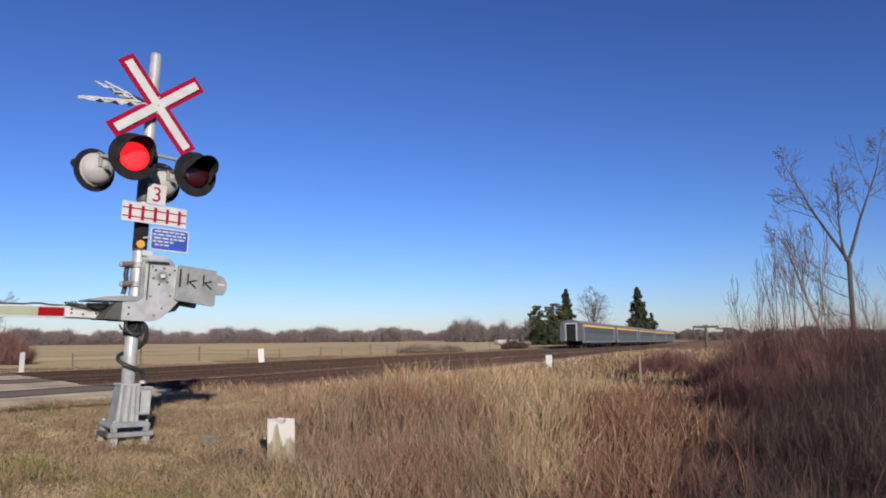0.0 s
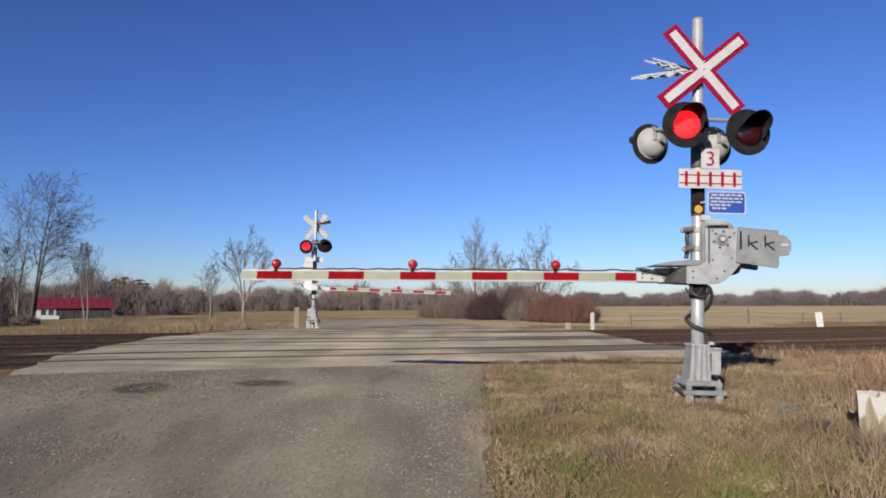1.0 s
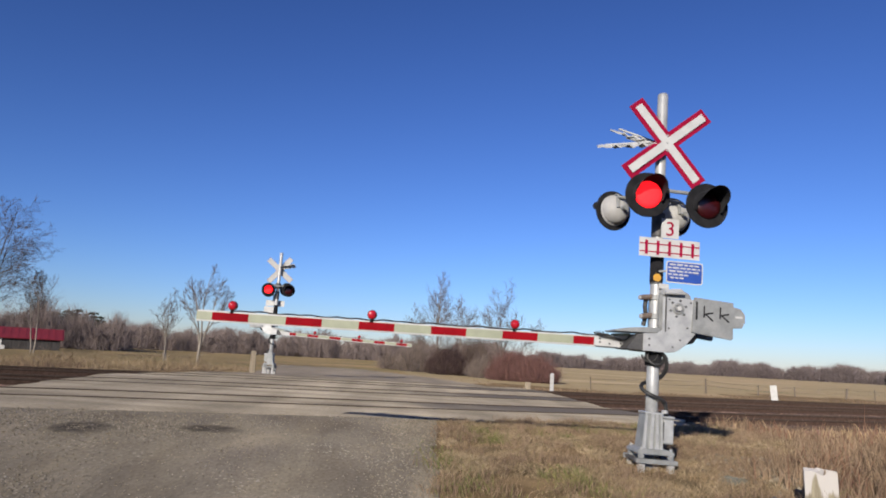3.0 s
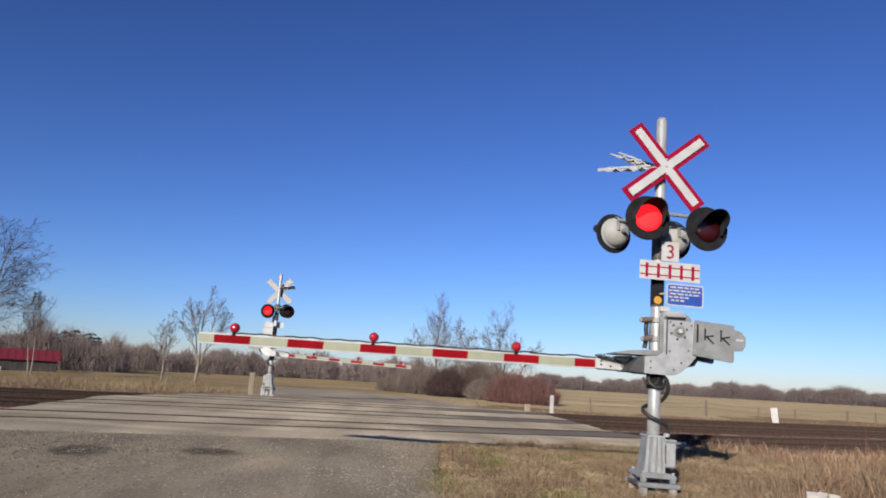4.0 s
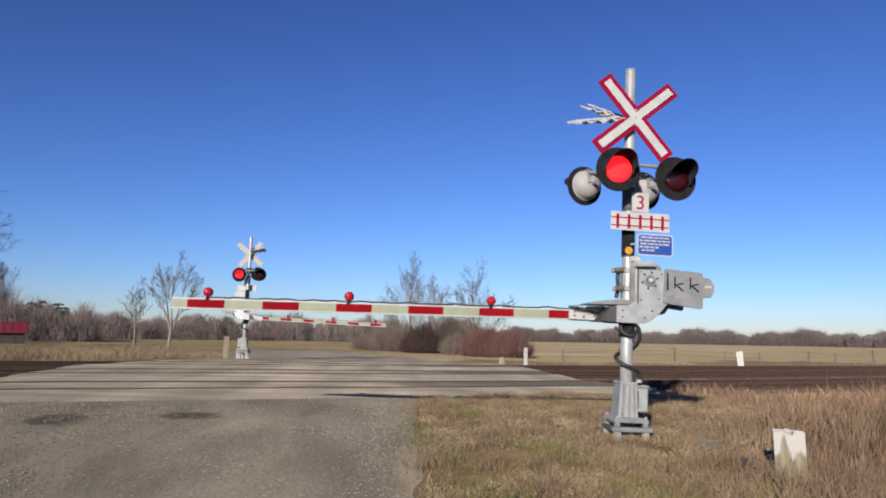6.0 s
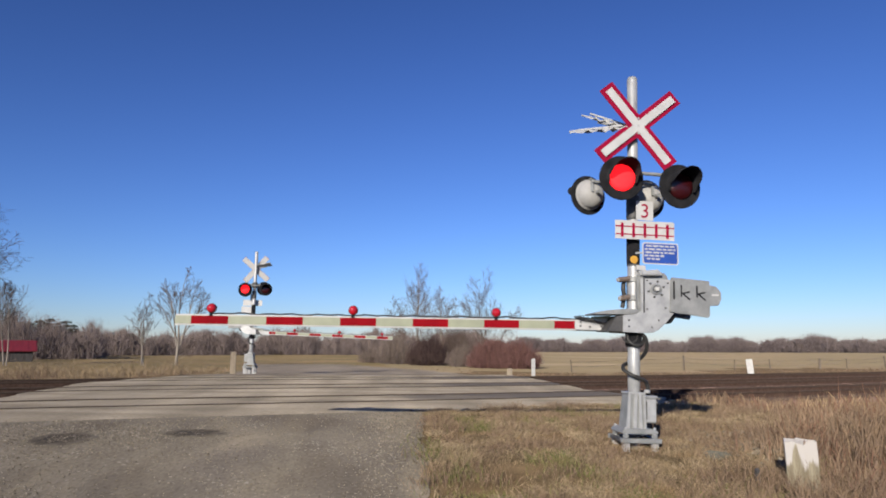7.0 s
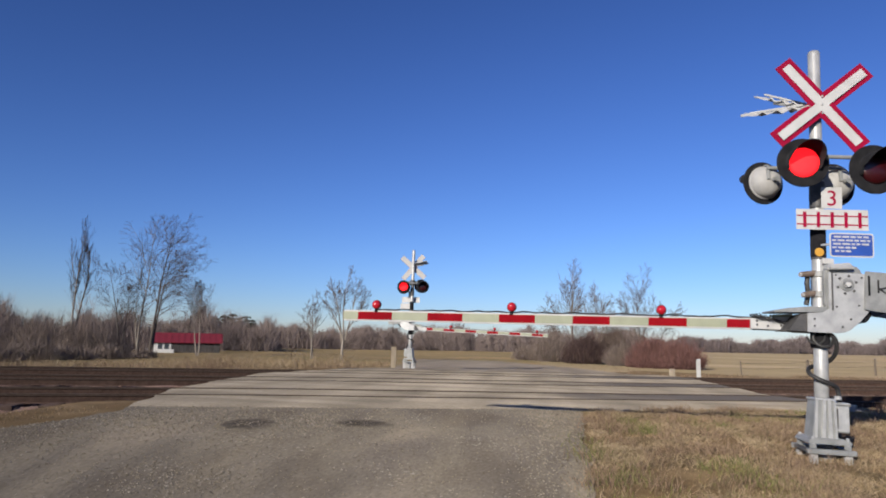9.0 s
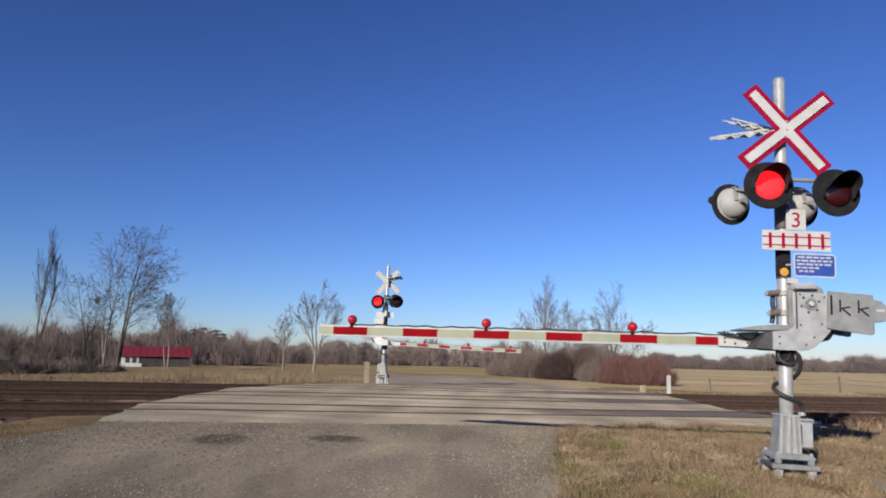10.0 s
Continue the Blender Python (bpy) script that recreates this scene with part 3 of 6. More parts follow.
    part("base_plate", prism([(-0.195, 0.205), (-0.205, 0.215), (-0.190, 0.245), (-0.15, 0.262), (0.13, 0.262), (0.19, 0.245), (0.205, 0.215), (0.195, 0.205)], -0.19, 0.19, 0.006), CAST, ped)
    for y in (-0.20, 0.20):
        part("base_channel", boxed((-0.225, y - 0.03, 0.112), (0.225, y + 0.03, 0.160), 0.007), CAST, ped, "dark steel channel under the pedestal")
    for x in (-0.19, 0.19):
        part("base_channel", boxed((x - 0.03, -0.17, 0.118), (x + 0.03, 0.17, 0.155), 0.007), DARKMETAL, ped)
    for x in (-0.155, 0.165):
        for y in (-0.17, 0.17):
            part("anchor_bolt", rod((x, y, 0.1), (x, y, 0.275), 0.016), ALU, ped)
            part("nut", lathe([(0.034, 0.163), (0.034, 0.202)], Matrix.Translation((x, y, 0)), 6), CAST, ped)
            part("foot", boxed((x - 0.036, y - 0.03, -0.25), (x + 0.036, y + 0.03, 0.11), 0.008), DOME, ped, "pale concrete foot")
    part("foundation", lathe([(0.075, -0.4), (0.075, 0.09), (0.07, 0.11)], Matrix.Translation((0.02, -0.02, 0)), 16), DOME, ped)
    # crossbuck: two white blades with red borders, knocked a little askew
    cross = part("crossbuck", boxed((-0.03, -0.10, 3.62), (0.05, -0.055, 3.76), 0.005), ALU, sig, "bolted crossbuck bracket")
    for k, a in enumerate((40.5, -50.0)):
        m = Matrix.Translation((0.02, -0.115 - 0.014 * k, 3.69)) @ Matrix.Rotation(radians(-a), 4, "Y")
        part("crossbuck_blade", boxed((-0.60, -0.006, -0.098), (0.60, 0.006, 0.098), 0.003, m), SIGNRED, cross, "red-bordered white crossbuck blade")
        part("white_panel", boxed((-0.55, -0.0085, -0.047), (0.55, -0.0055, 0.047), 0.0, Matrix.Translation((0, -0.0165 + 0.0145 * k, 0)) @ m), WHITE, cross, "white reflective panel")
        part("blade_back", boxed((-0.595, 0.0055, -0.094), (0.595, 0.0085, 0.094), 0.0, m), DOME, cross, "bare grey back of the blade")
    for x, z in ((0.02, 3.69), (0.02, 3.60), (0.02, 3.78)):
        part("bolt", rod((x, -0.139, z), (x, -0.147, z), 0.012, n=8), ALU, cross)
    # side arm with two crumpled white boards
    arm = part("side_bracket", tube([(0, 0.04, 3.72), (-0.2, 0.05, 3.74), (-0.40, 0.06, 3.78)], 0.02), ALU, sig)
    crump = random.Random(5)
    for (xa, za), (xb, zb), yy, deep in (((-0.76, 3.595), (-0.04, 3.715), -0.02, 0.10), ((-0.57, 3.86), (-0.04, 3.765), 0.12, 0.11)):
        bm = bmesh.new()
        rows = []
        for k in range(15):
            f = k / 14
            x, z = xa + (xb - xa) * f, za + (zb - za) * f
            fold = (0.022 if k % 3 == 1 else -0.018 if k % 3 == 2 else 0.0) * min(1, 3 * f) + crump.uniform(-0.008, 0.008)
            back = crump.uniform(-0.016, 0.016)
            rows.append([bm.verts.new(q) for q in ((x - 0.02, yy - deep, z - 0.045 + fold), (x - 0.02, yy - deep - 0.004, z - 0.03 + fold), (x, yy, z + 0.008 - fold + back), (x + 0.02, yy + deep, z + 0.05 + back), (x + 0.02, yy + deep + 0.004, z + 0.035 + back), (x, yy, z - 0.008 - fold + back))])
        for a, b in zip(rows, rows[1:]):
            for k in range(6):
                bm.faces.new((a[k], b[k], b[(k + 1) % 6], a[(k + 1) % 6]))
        bm.faces.new(rows[0]), bm.faces.new(rows[-1][::-1])
        bmesh.ops.recalc_face_normals(bm, faces=bm.faces)
        part("crumpled_board", bm, WHITE, arm, "weathered white crumpled board")
        part("board_back", tube([(xa + 0.1, yy + 0.02, za + 0.045), (xb, yy + 0.02, zb + 0.03)], 0.012, 6), WHITE, arm)
    # flashers: one pair each way
    gear = part("flasher_arm", tube([(-0.26, -0.10, 3.12), (0.0, -0.085, 3.14), (0.42, -0.12, 3.12)], 0.022), CAST, sig, "grey cross tube carrying the lamps")
    part("flasher_arm", tube([(-0.45, 0.12, 3.06), (0.0, 0.09, 3.08), (0.28, 0.12, 3.06)], 0.022), CAST, sig)
    part("cross_head", lathe([(0.09, 2.99), (0.10, 3.02), (0.10, 3.16), (0.09, 3.19)], n=20), DARKMETAL, sig)
    for x, z, y, f, lit, yaw in ((-0.255, 3.0, -0.33, -1, True, 0), (0.417, 2.94, -0.33, -1, False, 7), (-0.45, 2.93, 0.27, 1, False, 17), (0.28, 2.92, 0.27, 1, True, 12)):
        lens_unit(sig, x, y, z, f, lit, aim_turn=yaw)
        part("drop_bracket", tube([(x, y * 0.3, 3.12 if f < 0 else 3.06), (x, y * 0.42, 3.05), (x, y - 0.18 * f, z)], 0.02), CAST, sig)
    # plates
    three = plate(sig, "track_count_plate", -0.025, 2.565, 0.176, 2.79, -0.165, WHITE, "white plate with a red number 3", bevel=0.002)
    curve = bpy.data.curves.new("digit", "FONT")
    curve.body, curve.size, curve.align_x, curve.extrude = "3", 0.23, "CENTER", 0.001
    holder = new("digit", curve)
    digit_mesh = bpy.data.meshes.new_from_object(holder.evaluated_get(bpy.context.evaluated_depsgraph_get()))
    bpy.data.objects.remove(holder)
    digit_mesh.transform(Matrix.Translation((0.076, -0.1725, 2.597)) @ Matrix.Rotation(radians(90), 4, "X"))
    digit_mesh.materials.clear()
    digit_mesh.materials.append(SIGNRED)
    digit = new("digit", digit_mesh)
    digit.parent = three
    rails = plate(sig, "track_plate", -0.267, 2.345, 0.425, 2.56, -0.155, WHITE, "white plate with a red track pattern", bevel=0.002)
    for z in (2.40, 2.49):
        part("printed_rail", boxed((-0.262, -0.1632, z - 0.007), (0.42, -0.1615, z + 0.007)), SIGNRED, rails)
    for k in range(5):
        x = -0.185 + 0.132 * k
        part("printed_tie", boxed((x - 0.016, -0.1636, 2.368), (x + 0.016, -0.162, 2.53)), SIGNRED, rails)
    blue = part("notice_plate", rounded_plate(0.05, 2.07, 0.47, 2.318, -0.156, -0.150, 0.03), WHITE, sig, "blue notice plate with white border and rounded corners")
    part("blue_panel", rounded_plate(0.064, 2.084, 0.456, 2.304, -0.1585, -0.1562, 0.022), BLUE, blue)
    for k, (a, b) in enumerate(((0.09, 0.425), (0.075, 0.435), (0.085, 0.43), (0.075, 0.30), (0.10, 0.25))):
        z = 2.278 - 0.037 * k
        x = a
        r = random.Random(k)
        while x < b:
            w = r.uniform(0.03, 0.075)
            part("text_bar", boxed((x, -0.1605, z - 0.009), (min(x + w, b), -0.1585, z + 0.009)), WHITE, blue)
            x += w + 0.014
    part("plate_bracket", rod((0.0, -0.06, 2.2), (0.07, -0.148, 2.2), 0.012), ALU, blue)
    part("sticker", lathe([(0.045, 0), (0.045, 0.004)], Matrix.Translation((-0.02, -0.078, 2.125)) @ Matrix.Rotation(radians(90), 4, "X"), 16), YELLOW, sig, "round orange sticker")
    part("tin_tag", boxed((0.0, -0.11, 2.0), (0.11, -0.07, 2.06), 0.01, Matrix.Translation((0, 0, 0)) @ Matrix.Rotation(radians(0), 4, "Y")), WHITE, sig)
    # gate mechanism: gear case, two side plates bent to the arm, counterweight
    case = part("gear_case", prism([(0.03, 1.50), (0.0, 1.58), (0.0, 1.94), (0.04, 1.975), (0.30, 1.99), (0.36, 1.93), (0.36, 1.54), (0.32, 1.48)], -0.14, 0.24, 0.015), CAST, sig, "grey cast gear case of the gate")
    part("case_cover", prism([(0.02, 1.925), (0.015, 1.99), (0.24, 2.015), (0.27, 1.96)], -0.17, 0.20, 0.01), ALU, case)
    hub = part("hub", rod((0.19, -0.13, 1.785), (0.19, -0.20, 1.785), 0.048, n=18), ALU, case)
    part("hub_ring", lathe([(0.066, 0), (0.066, 0.012), (0.05, 0.014)], Matrix.Translation((0.19, -0.186, 1.785)) @ Matrix.Rotation(radians(90), 4, "X"), 24), CAST, hub)
    part("hub_nut", lathe([(0.026, 0), (0.026, 0.03)], Matrix.Translation((0.19, -0.199, 1.785)) @ Matrix.Rotation(radians(90), 4, "X"), 6), WHITE, hub)
    part("case_rod", rod((0.03, -0.20, 1.945), (0.25, -0.20, 1.955), 0.016, n=10), ALU, case)
    part("case_seam", boxed((0.045, -0.1925, 1.52), (0.06, -0.186, 1.92)), DARKMETAL, case)
    for x, z in ((0.09, 1.56), (0.30, 1.58), (0.09, 1.88), (0.33, 1.86), (-0.12, 1.36), (-0.12, 1.43), (0.14, 1.36), (0.22, 1.44)):
        part("rivet", lathe([(0.011, 0), (0.009, 0.008)], Matrix.Translation((x, -0.185, z)) @ Matrix.Rotation(radians(90), 4, "X"), 8), DARKMETAL, case)
    for k in range(6):
        a = math.tau * k / 6 + 0.3
        part("hub_bolt", rod((0.19 + 0.09 * math.cos(a), -0.14, 1.785 + 0.09 * math.sin(a)), (0.19 + 0.09 * math.cos(a), -0.195, 1.785 + 0.09 * math.sin(a)), 0.013, n=8), DARKMETAL, hub)
    shape = [(-0.185, 1.295), (0.10, 1.295), (0.16, 1.305), (0.22, 1.335), (0.31, 1.42), (0.40, 1.53), (0.40, 1.90), (0.02, 1.90), (0.02, 1.54), (-0.03, 1.50), (-0.185, 1.485)]
    for y0, y1 in ((-0.185, -0.165), (0.255, 0.275)):
        part("side_plate", prism(shape, y0, y1, 0.003), ALU, case, "galvanised gate arm side plate")
    for y0, y1 in ((-0.215, -0.185), (0.275, 0.305)):
        cw = part("counterweight", prism([(0.34, 1.54), (0.40, 1.53), (0.78, 1.49), (0.80, 1.51), (0.80, 1.62), (0.90, 1.63), (0.935, 1.70), (0.93, 1.78), (0.88, 1.84), (0.80, 1.855), (0.80, 1.90), (0.36, 1.925)], y0, y1, 0.004), CAST, case, "grey counterweight plate with dark painted strokes")
        if y0 < 0:
            for x in (0.50, 0.68):
                for q in ((x - 0.03, 1.84, x - 0.03, 1.71), (x - 0.03, 1.745, x + 0.07, 1.77), (x - 0.01, 1.745, x + 0.07, 1.68)):
                    part("painted_stroke", bar(*q, y0 - 0.001, 0.017), BLACK, cw)
            part("slot", bar(0.385, 1.68, 0.385, 1.88, y0 - 0.001, 0.02), BLACK, cw)
            part("cap_stroke", bar(0.82, 1.745, 0.90, 1.745, y0 - 0.001, 0.02), WHITE, cw)
    part("cross_bolt", rod((0.72, -0.20, 1.55), (0.72, 0.30, 1.55), 0.018), CAST, case)
    part("buffer", prism([(0.22, 1.38), (0.40, 1.42), (0.45, 1.50), (0.42, 1.54), (0.30, 1.50)], -0.12, 0.22, 0.01), BLACK, case)
    part("channel", prism([(-0.19, 1.30), (-0.36, 1.30), (-0.24, 1.475), (-0.10, 1.49), (-0.10, 1.30)], -0.155, 0.25, 0.004), DARKMETAL, case, "dark steel arm channel")
    part("channel_lid", prism([(-0.50, 1.482), (-0.49, 1.50), (-0.36, 1.53), (-0.15, 1.555), (0.01, 1.555), (0.01, 1.505), (-0.16, 1.495)], -0.16, 0.24, 0.003), CAST, case)
    # arm: level although the mast leans; tapered striped board with three small lamps and a cable
    gate = part("gate_arm", prism([(-5.10, 1.195), (-5.10, 1.319), (-0.80, 1.422), (-0.20, 1.45), (-0.30, 1.305), (-0.80, 1.300)], 0.155, 0.185, 0.003), WHITE, sig, "lowered gate arm with red and cream reflective stripes")
    cuts = [-5.10, -4.93] + [v for k in range(5) for v in (-4.53 + 0.811 * k, -4.119 + 0.811 * k)] + [-0.64]
    for k, (a, b) in enumerate(zip(cuts, cuts[1:])):
        zc = lambda x: 1.257 + 0.0248 * (x + 5.1)
        part("stripe", prism([(a, zc(a) - 0.044), (a, zc(a) + 0.044), (b, zc(b) + 0.044), (b, zc(b) - 0.044)], 0.1495, 0.154), CREAM if k % 2 == 0 else ARMRED, gate, "cream stripe" if k % 2 == 0 else "red stripe")
        part("back_stripe", prism([(a, zc(a) - 0.044), (a, zc(a) + 0.044), (b, zc(b) + 0.044), (b, zc(b) - 0.044)], 0.186, 0.1905), CREAM if k % 2 == 0 else ARMRED, gate, "cream stripe" if k % 2 == 0 else "red stripe")
    for x in (-4.72, -3.17, -1.55):
        z = zc(x) + 0.062
        lamp = part("gate_lamp", lathe([(0.030, z - 0.02), (0.022, z), (0.022, z + 0.02), (0.034, z + 0.035)], Matrix.Translation((x, 0.17, 0)), 12), BLACK, gate, "black stem of a gate lamp")
        face = Matrix.Translation((x, 0.17, z + 0.066)) @ Matrix.Rotation(radians(90), 4, "X")
        part("lamp_lens", lathe([(0.02, -0.058), (0.040, -0.048), (0.049, -0.03), (0.051, 0.0), (0.049, 0.03), (0.040, 0.048), (0.02, 0.058)], face, 20), ARMLENS, lamp, "round red gate lamp", smooth=True)
        part("lamp_ring", lathe([(0.052, -0.009), (0.055, -0.006), (0.055, 0.006), (0.052, 0.009)], face, 20), DARKMETAL, lamp)
    pts = []
    for k in range(60):
        x = -4.72 + 4.3 * k / 59
        pts.append((x, 0.19, zc(x) + 0.066 + 0.012 * abs(math.sin(k * 0.45)) * (1 + 0.6 * math.sin(k * 1.7))))
    part("arm_cable", tube(pts, 0.009, 5), RUBBER, gate, "sagging black lamp cable")
    for k in range(3):
        pts = [(-0.62 + 0.03 * k + 0.035 * j, 0.135 - 0.01 * k, 1.47 - 0.10 * (j / 9) + 0.014 * math.sin(3 * j + k)) for j in range(10)]
        part("wire", tube(pts, 0.006, 5), RUBBER, gate)
    part("arm_splice", prism([(-0.64, 1.315), (-0.64, 1.425), (-0.24, 1.455), (-0.32, 1.315)], 0.118, 0.150, 0.004), WHITE, gate, "white splice board at the foot of the arm")
    part("splice_plate", prism([(-0.44, 1.445), (-0.43, 1.47), (-0.24, 1.485), (-0.21, 1.455)], 0.09, 0.20, 0.004), CREAM, gate, "cream bracket plate")
    for x, z in ((-0.58, 1.36), (-0.58, 1.40), (-0.47, 1.35), (-0.40, 1.41), (-0.34, 1.36)):
        part("arm_bolt", lathe([(0.013, 0), (0.010, 0.012)], Matrix.Translation((x, 0.118, z)) @ Matrix.Rotation(radians(90), 4, "X"), 6), DARKMETAL, gate)
    knot = random.Random(12)
    for k in range(4):
        pts = [(-0.66 + 0.43 * j / 13, 0.10 - 0.01 * k, 1.455 - 0.075 * (j / 13) + 0.018 * math.sin(1.9 * j + 2 * k) + knot.uniform(-0.008, 0.008)) for j in range(14)]
        part("wire", tube(pts, 0.005, 5), RUBBER if k % 2 else DARKMETAL, gate)
    # cable coiled down the pole
    def smooth_path(pts, steps=5):
        out = []
        ps = [Vector(q) for q in pts]
        for i in range(len(ps) - 1):
            a, b, c, d = ps[max(i - 1, 0)], ps[i], ps[i + 1], ps[min(i + 2, len(ps) - 1)]
            for k in range(steps):
                u = k / steps
                out.append(0.5 * (2 * b + (c - a) * u + (2 * a - 5 * b + 4 * c - d) * u * u + (3 * b - a - 3 * c + d) * u ** 3))
        return out + [ps[-1]]

    part("coiled_cable", tube(smooth_path([(0.03, -0.09, 1.30), (0.10, -0.10, 1.24), (0.125, -0.06, 1.12), (0.10, 0.05, 1.02), (0.0, 0.11, 0.97), (-0.10, 0.05, 0.93), (-0.125, -0.04, 0.88), (-0.06, -0.105, 0.83), (0.05, -0.10, 0.79), (0.12, -0.06, 0.75), (0.15, -0.04, 0.66), (0.15, -0.03, 0.59)]), 0.022, 8), RUBBER, sig, "thick black cable wound round the pole")
    part("coiled_cable", tube(smooth_path([(-0.09, -0.08, 1.30), (-0.10, -0.09, 1.22), (-0.04, -0.115, 1.16), (0.06, -0.10, 1.17), (0.10, -0.05, 1.24)]), 0.016, 8), RUBBER, sig)
    part("loop_wire", tube([(-0.08 + 0.09 * math.cos(t / 3), -0.10, 1.27 + 0.09 * math.sin(t / 3)) for t in range(10, 20)], 0.01, 6), RUBBER, sig)
    return sig


near_signal = crossing_signal((2.75, 7.53, 0.0), 2.0)
far_signal = copy_thing(near_signal, pose(-4.86, 25.3, 0.33, 0, -1.0, 178))
for piece in list(far_signal.children_recursive):
    if piece.name.split(".")[0] in ("crumpled_board", "board_back") and min(v.co.x for v in piece.data.vertices) < -0.6:
        bpy.data.objects.remove(piece)          # this mast has kept one board only
far_signal["label"] = "silver crossing signal with lowered gate beside the far gravel road"
# ---- plants ----
def spot(az, r):
    """Plan position from a bearing in degrees (to the right of y) and a distance from the viewer."""
    return r * math.sin(radians(az)), r * math.cos(radians(az))


def patches(x, y, k=1.0):
    return (np.sin(0.9 * k * x + 1.3) * np.sin(1.1 * k * y + 0.4) + 0.6 * np.sin(2.3 * k * x + 0.7 * k * y) + 0.5 * np.sin(0.37 * k * y - 0.5 * k * x + 2) + 0.4 * np.sin(4.1 * k * x - 3.3 * k * y)) / 2.5


def blades(name, x, y, height, width, mat, rng, lean=0.35, sink=0.02):
    """Grass: bent three-triangle blades, one island each."""
    n = len(x)
    z = land(x, y) - sink
    a = rng.uniform(0, 2 * np.pi, n)
    side = np.stack([np.cos(a), np.sin(a), np.zeros(n)], 1) * (width / 2)[:, None]
    b = rng.uniform(0, 2 * np.pi, n)
    bend = np.stack([np.cos(b), np.sin(b), np.zeros(n)], 1) * (height * lean * rng.uniform(0.2, 1.6, n))[:, None]
    base = np.stack([x, y, z], 1)
    mid = base + 0.35 * bend + np.array([0, 0, 1]) * (0.58 * height)[:, None]
    tip = base + bend + np.array([0, 0, 1]) * (height * rng.uniform(0.85, 1.05, n))[:, None]
    v = np.stack([base - side, base + side, mid - 0.75 * side, mid + 0.75 * side, tip], 1).reshape(-1, 3)
    i = 5 * np.arange(n)[:, None]
    tris = (i[:, :, None] + np.array([[0, 1, 3], [0, 3, 2], [2, 3, 4]])[None]).reshape(-1, 3)
    return mesh_of(name, v, tris, mat)


def off_road(x, y, gap=0.05):
    lf, rt = road_at(x, y)
    d = (y - MID - SLOPE * x) * ACROSS
    return ((x < lf - gap) | (x > rt + gap)) & ((d > 6.4) | (d < -6.6))


rng = np.random.default_rng(11)
# mown verge
n = 430000
x, y = rng.uniform(-0.6, 7.6, n), -5 + 19.5 * rng.uniform(0, 1, n) ** 0.9
wild = patches(x, y, 1.6)
ok = off_road(x, y, 0.28 * rng.normal(0, 0.5, n) - 0.02) & (x < 4.2 + 2.6 * smooth01((y - 6.6) / 2.6) + 1.0 * rng.uniform(-1, 1, n)) & (rng.uniform(0, 1, n) < 0.66 + 0.5 * wild + 0.5 * patches(x, y, 5.1))
x, y, wild = x[ok], y[ok], wild[ok]
h = rng.uniform(0.03, 0.085, len(x)) * (1 + 0.5 * wild) * (1 + 0.5 * smooth01((5 - y) / 3)) * (1 + 0.5 * smooth01((x - 2.6) / 1.5) * smooth01((8 - y) / 2)) * (1 - 0.45 * smooth01((y - 7) / 2))
grassy = 0.17 + 0.9 * np.exp(-(((x - 1.4) / 1.4) ** 2 + ((y - 4.4) / 1.6) ** 2)) + 0.45 * patches(x, y, 2.3)
green = grassy > rng.uniform(0.25, 0.95, len(x))
w = 0.0045 + 0.0005 * y
tagged(blades("mown_grass", x[~green], y[~green], h[~green], w[~green], TURFBLADE, rng, 0.9), "short dry tan grass on the mown verge", "grass", kind="stuff")
tagged(blades("green_grass", x[green], y[green], 1.15 * h[green], w[green], GREENBLADE, rng, 0.8), "green tufts in the dry verge", "grass", kind="stuff")

# mats of pale dead thatch lying flat
mats = 400
mx, my = rng.uniform(0.3, 7.4, mats), -1 + 13.5 * rng.uniform(0, 1, mats)
who = np.repeat(np.arange(mats), 170)
size = rng.uniform(0.10, 0.34, mats)
x, y = mx[who] + size[who] * rng.normal(0, 0.7, len(who)), my[who] + 0.8 * size[who] * rng.normal(0, 0.7, len(who))
ok = off_road(x, y, 0.05) & (x < 4.6 + 2.6 * smooth01((y - 6.6) / 2.6))
x, y = x[ok], y[ok]
tagged(blades("dead_thatch", x, y, rng.uniform(0.035, 0.075, len(x)), 0.005 + 0.0006 * np.maximum(y, 0), THATCH, rng, 2.2, 0.0), "pale mats of flattened dead grass", "grass", kind="stuff")

# clumps of longer grass
tc = 520
cx, cy = rng.uniform(0.2, 6.4, tc), rng.uniform(1.2, 12.0, tc)
ok = off_road(cx, cy, 0.0) & (cx < 4.4 + 2.4 * smooth01((cy - 6.6) / 2.6))
cx, cy = cx[ok], cy[ok]
size = rng.uniform(0.05, 0.16, len(cx))
who = np.repeat(np.arange(len(cx)), 70)
x, y = cx[who] + size[who] * rng.normal(0, 0.8, len(who)), cy[who] + size[who] * rng.normal(0, 0.8, len(who))
h = rng.uniform(0.5, 1.2, len(who)) * (0.05 + 0.9 * size[who])
mood = (patches(cx, cy, 2.3) + 0.8 * np.exp(-(((cx - 1.5) / 1.5) ** 2 + ((cy - 4.4) / 1.6) ** 2)))[who]
lush = mood + rng.uniform(-0.2, 0.2, len(who)) > 0.45
tagged(blades("brown_tufts", x[~lush], y[~lush], h[~lush], np.full((~lush).sum(), 0.006), WEED, rng, 0.9), "brown tufts of dead grass in the verge", "grass", kind="stuff")
tagged(blades("green_tufts", x[lush], y[lush], h[lush], np.full(lush.sum(), 0.007), GREENBLADE, rng, 0.8), "olive-green grass tufts in the verge", "grass", kind="stuff")
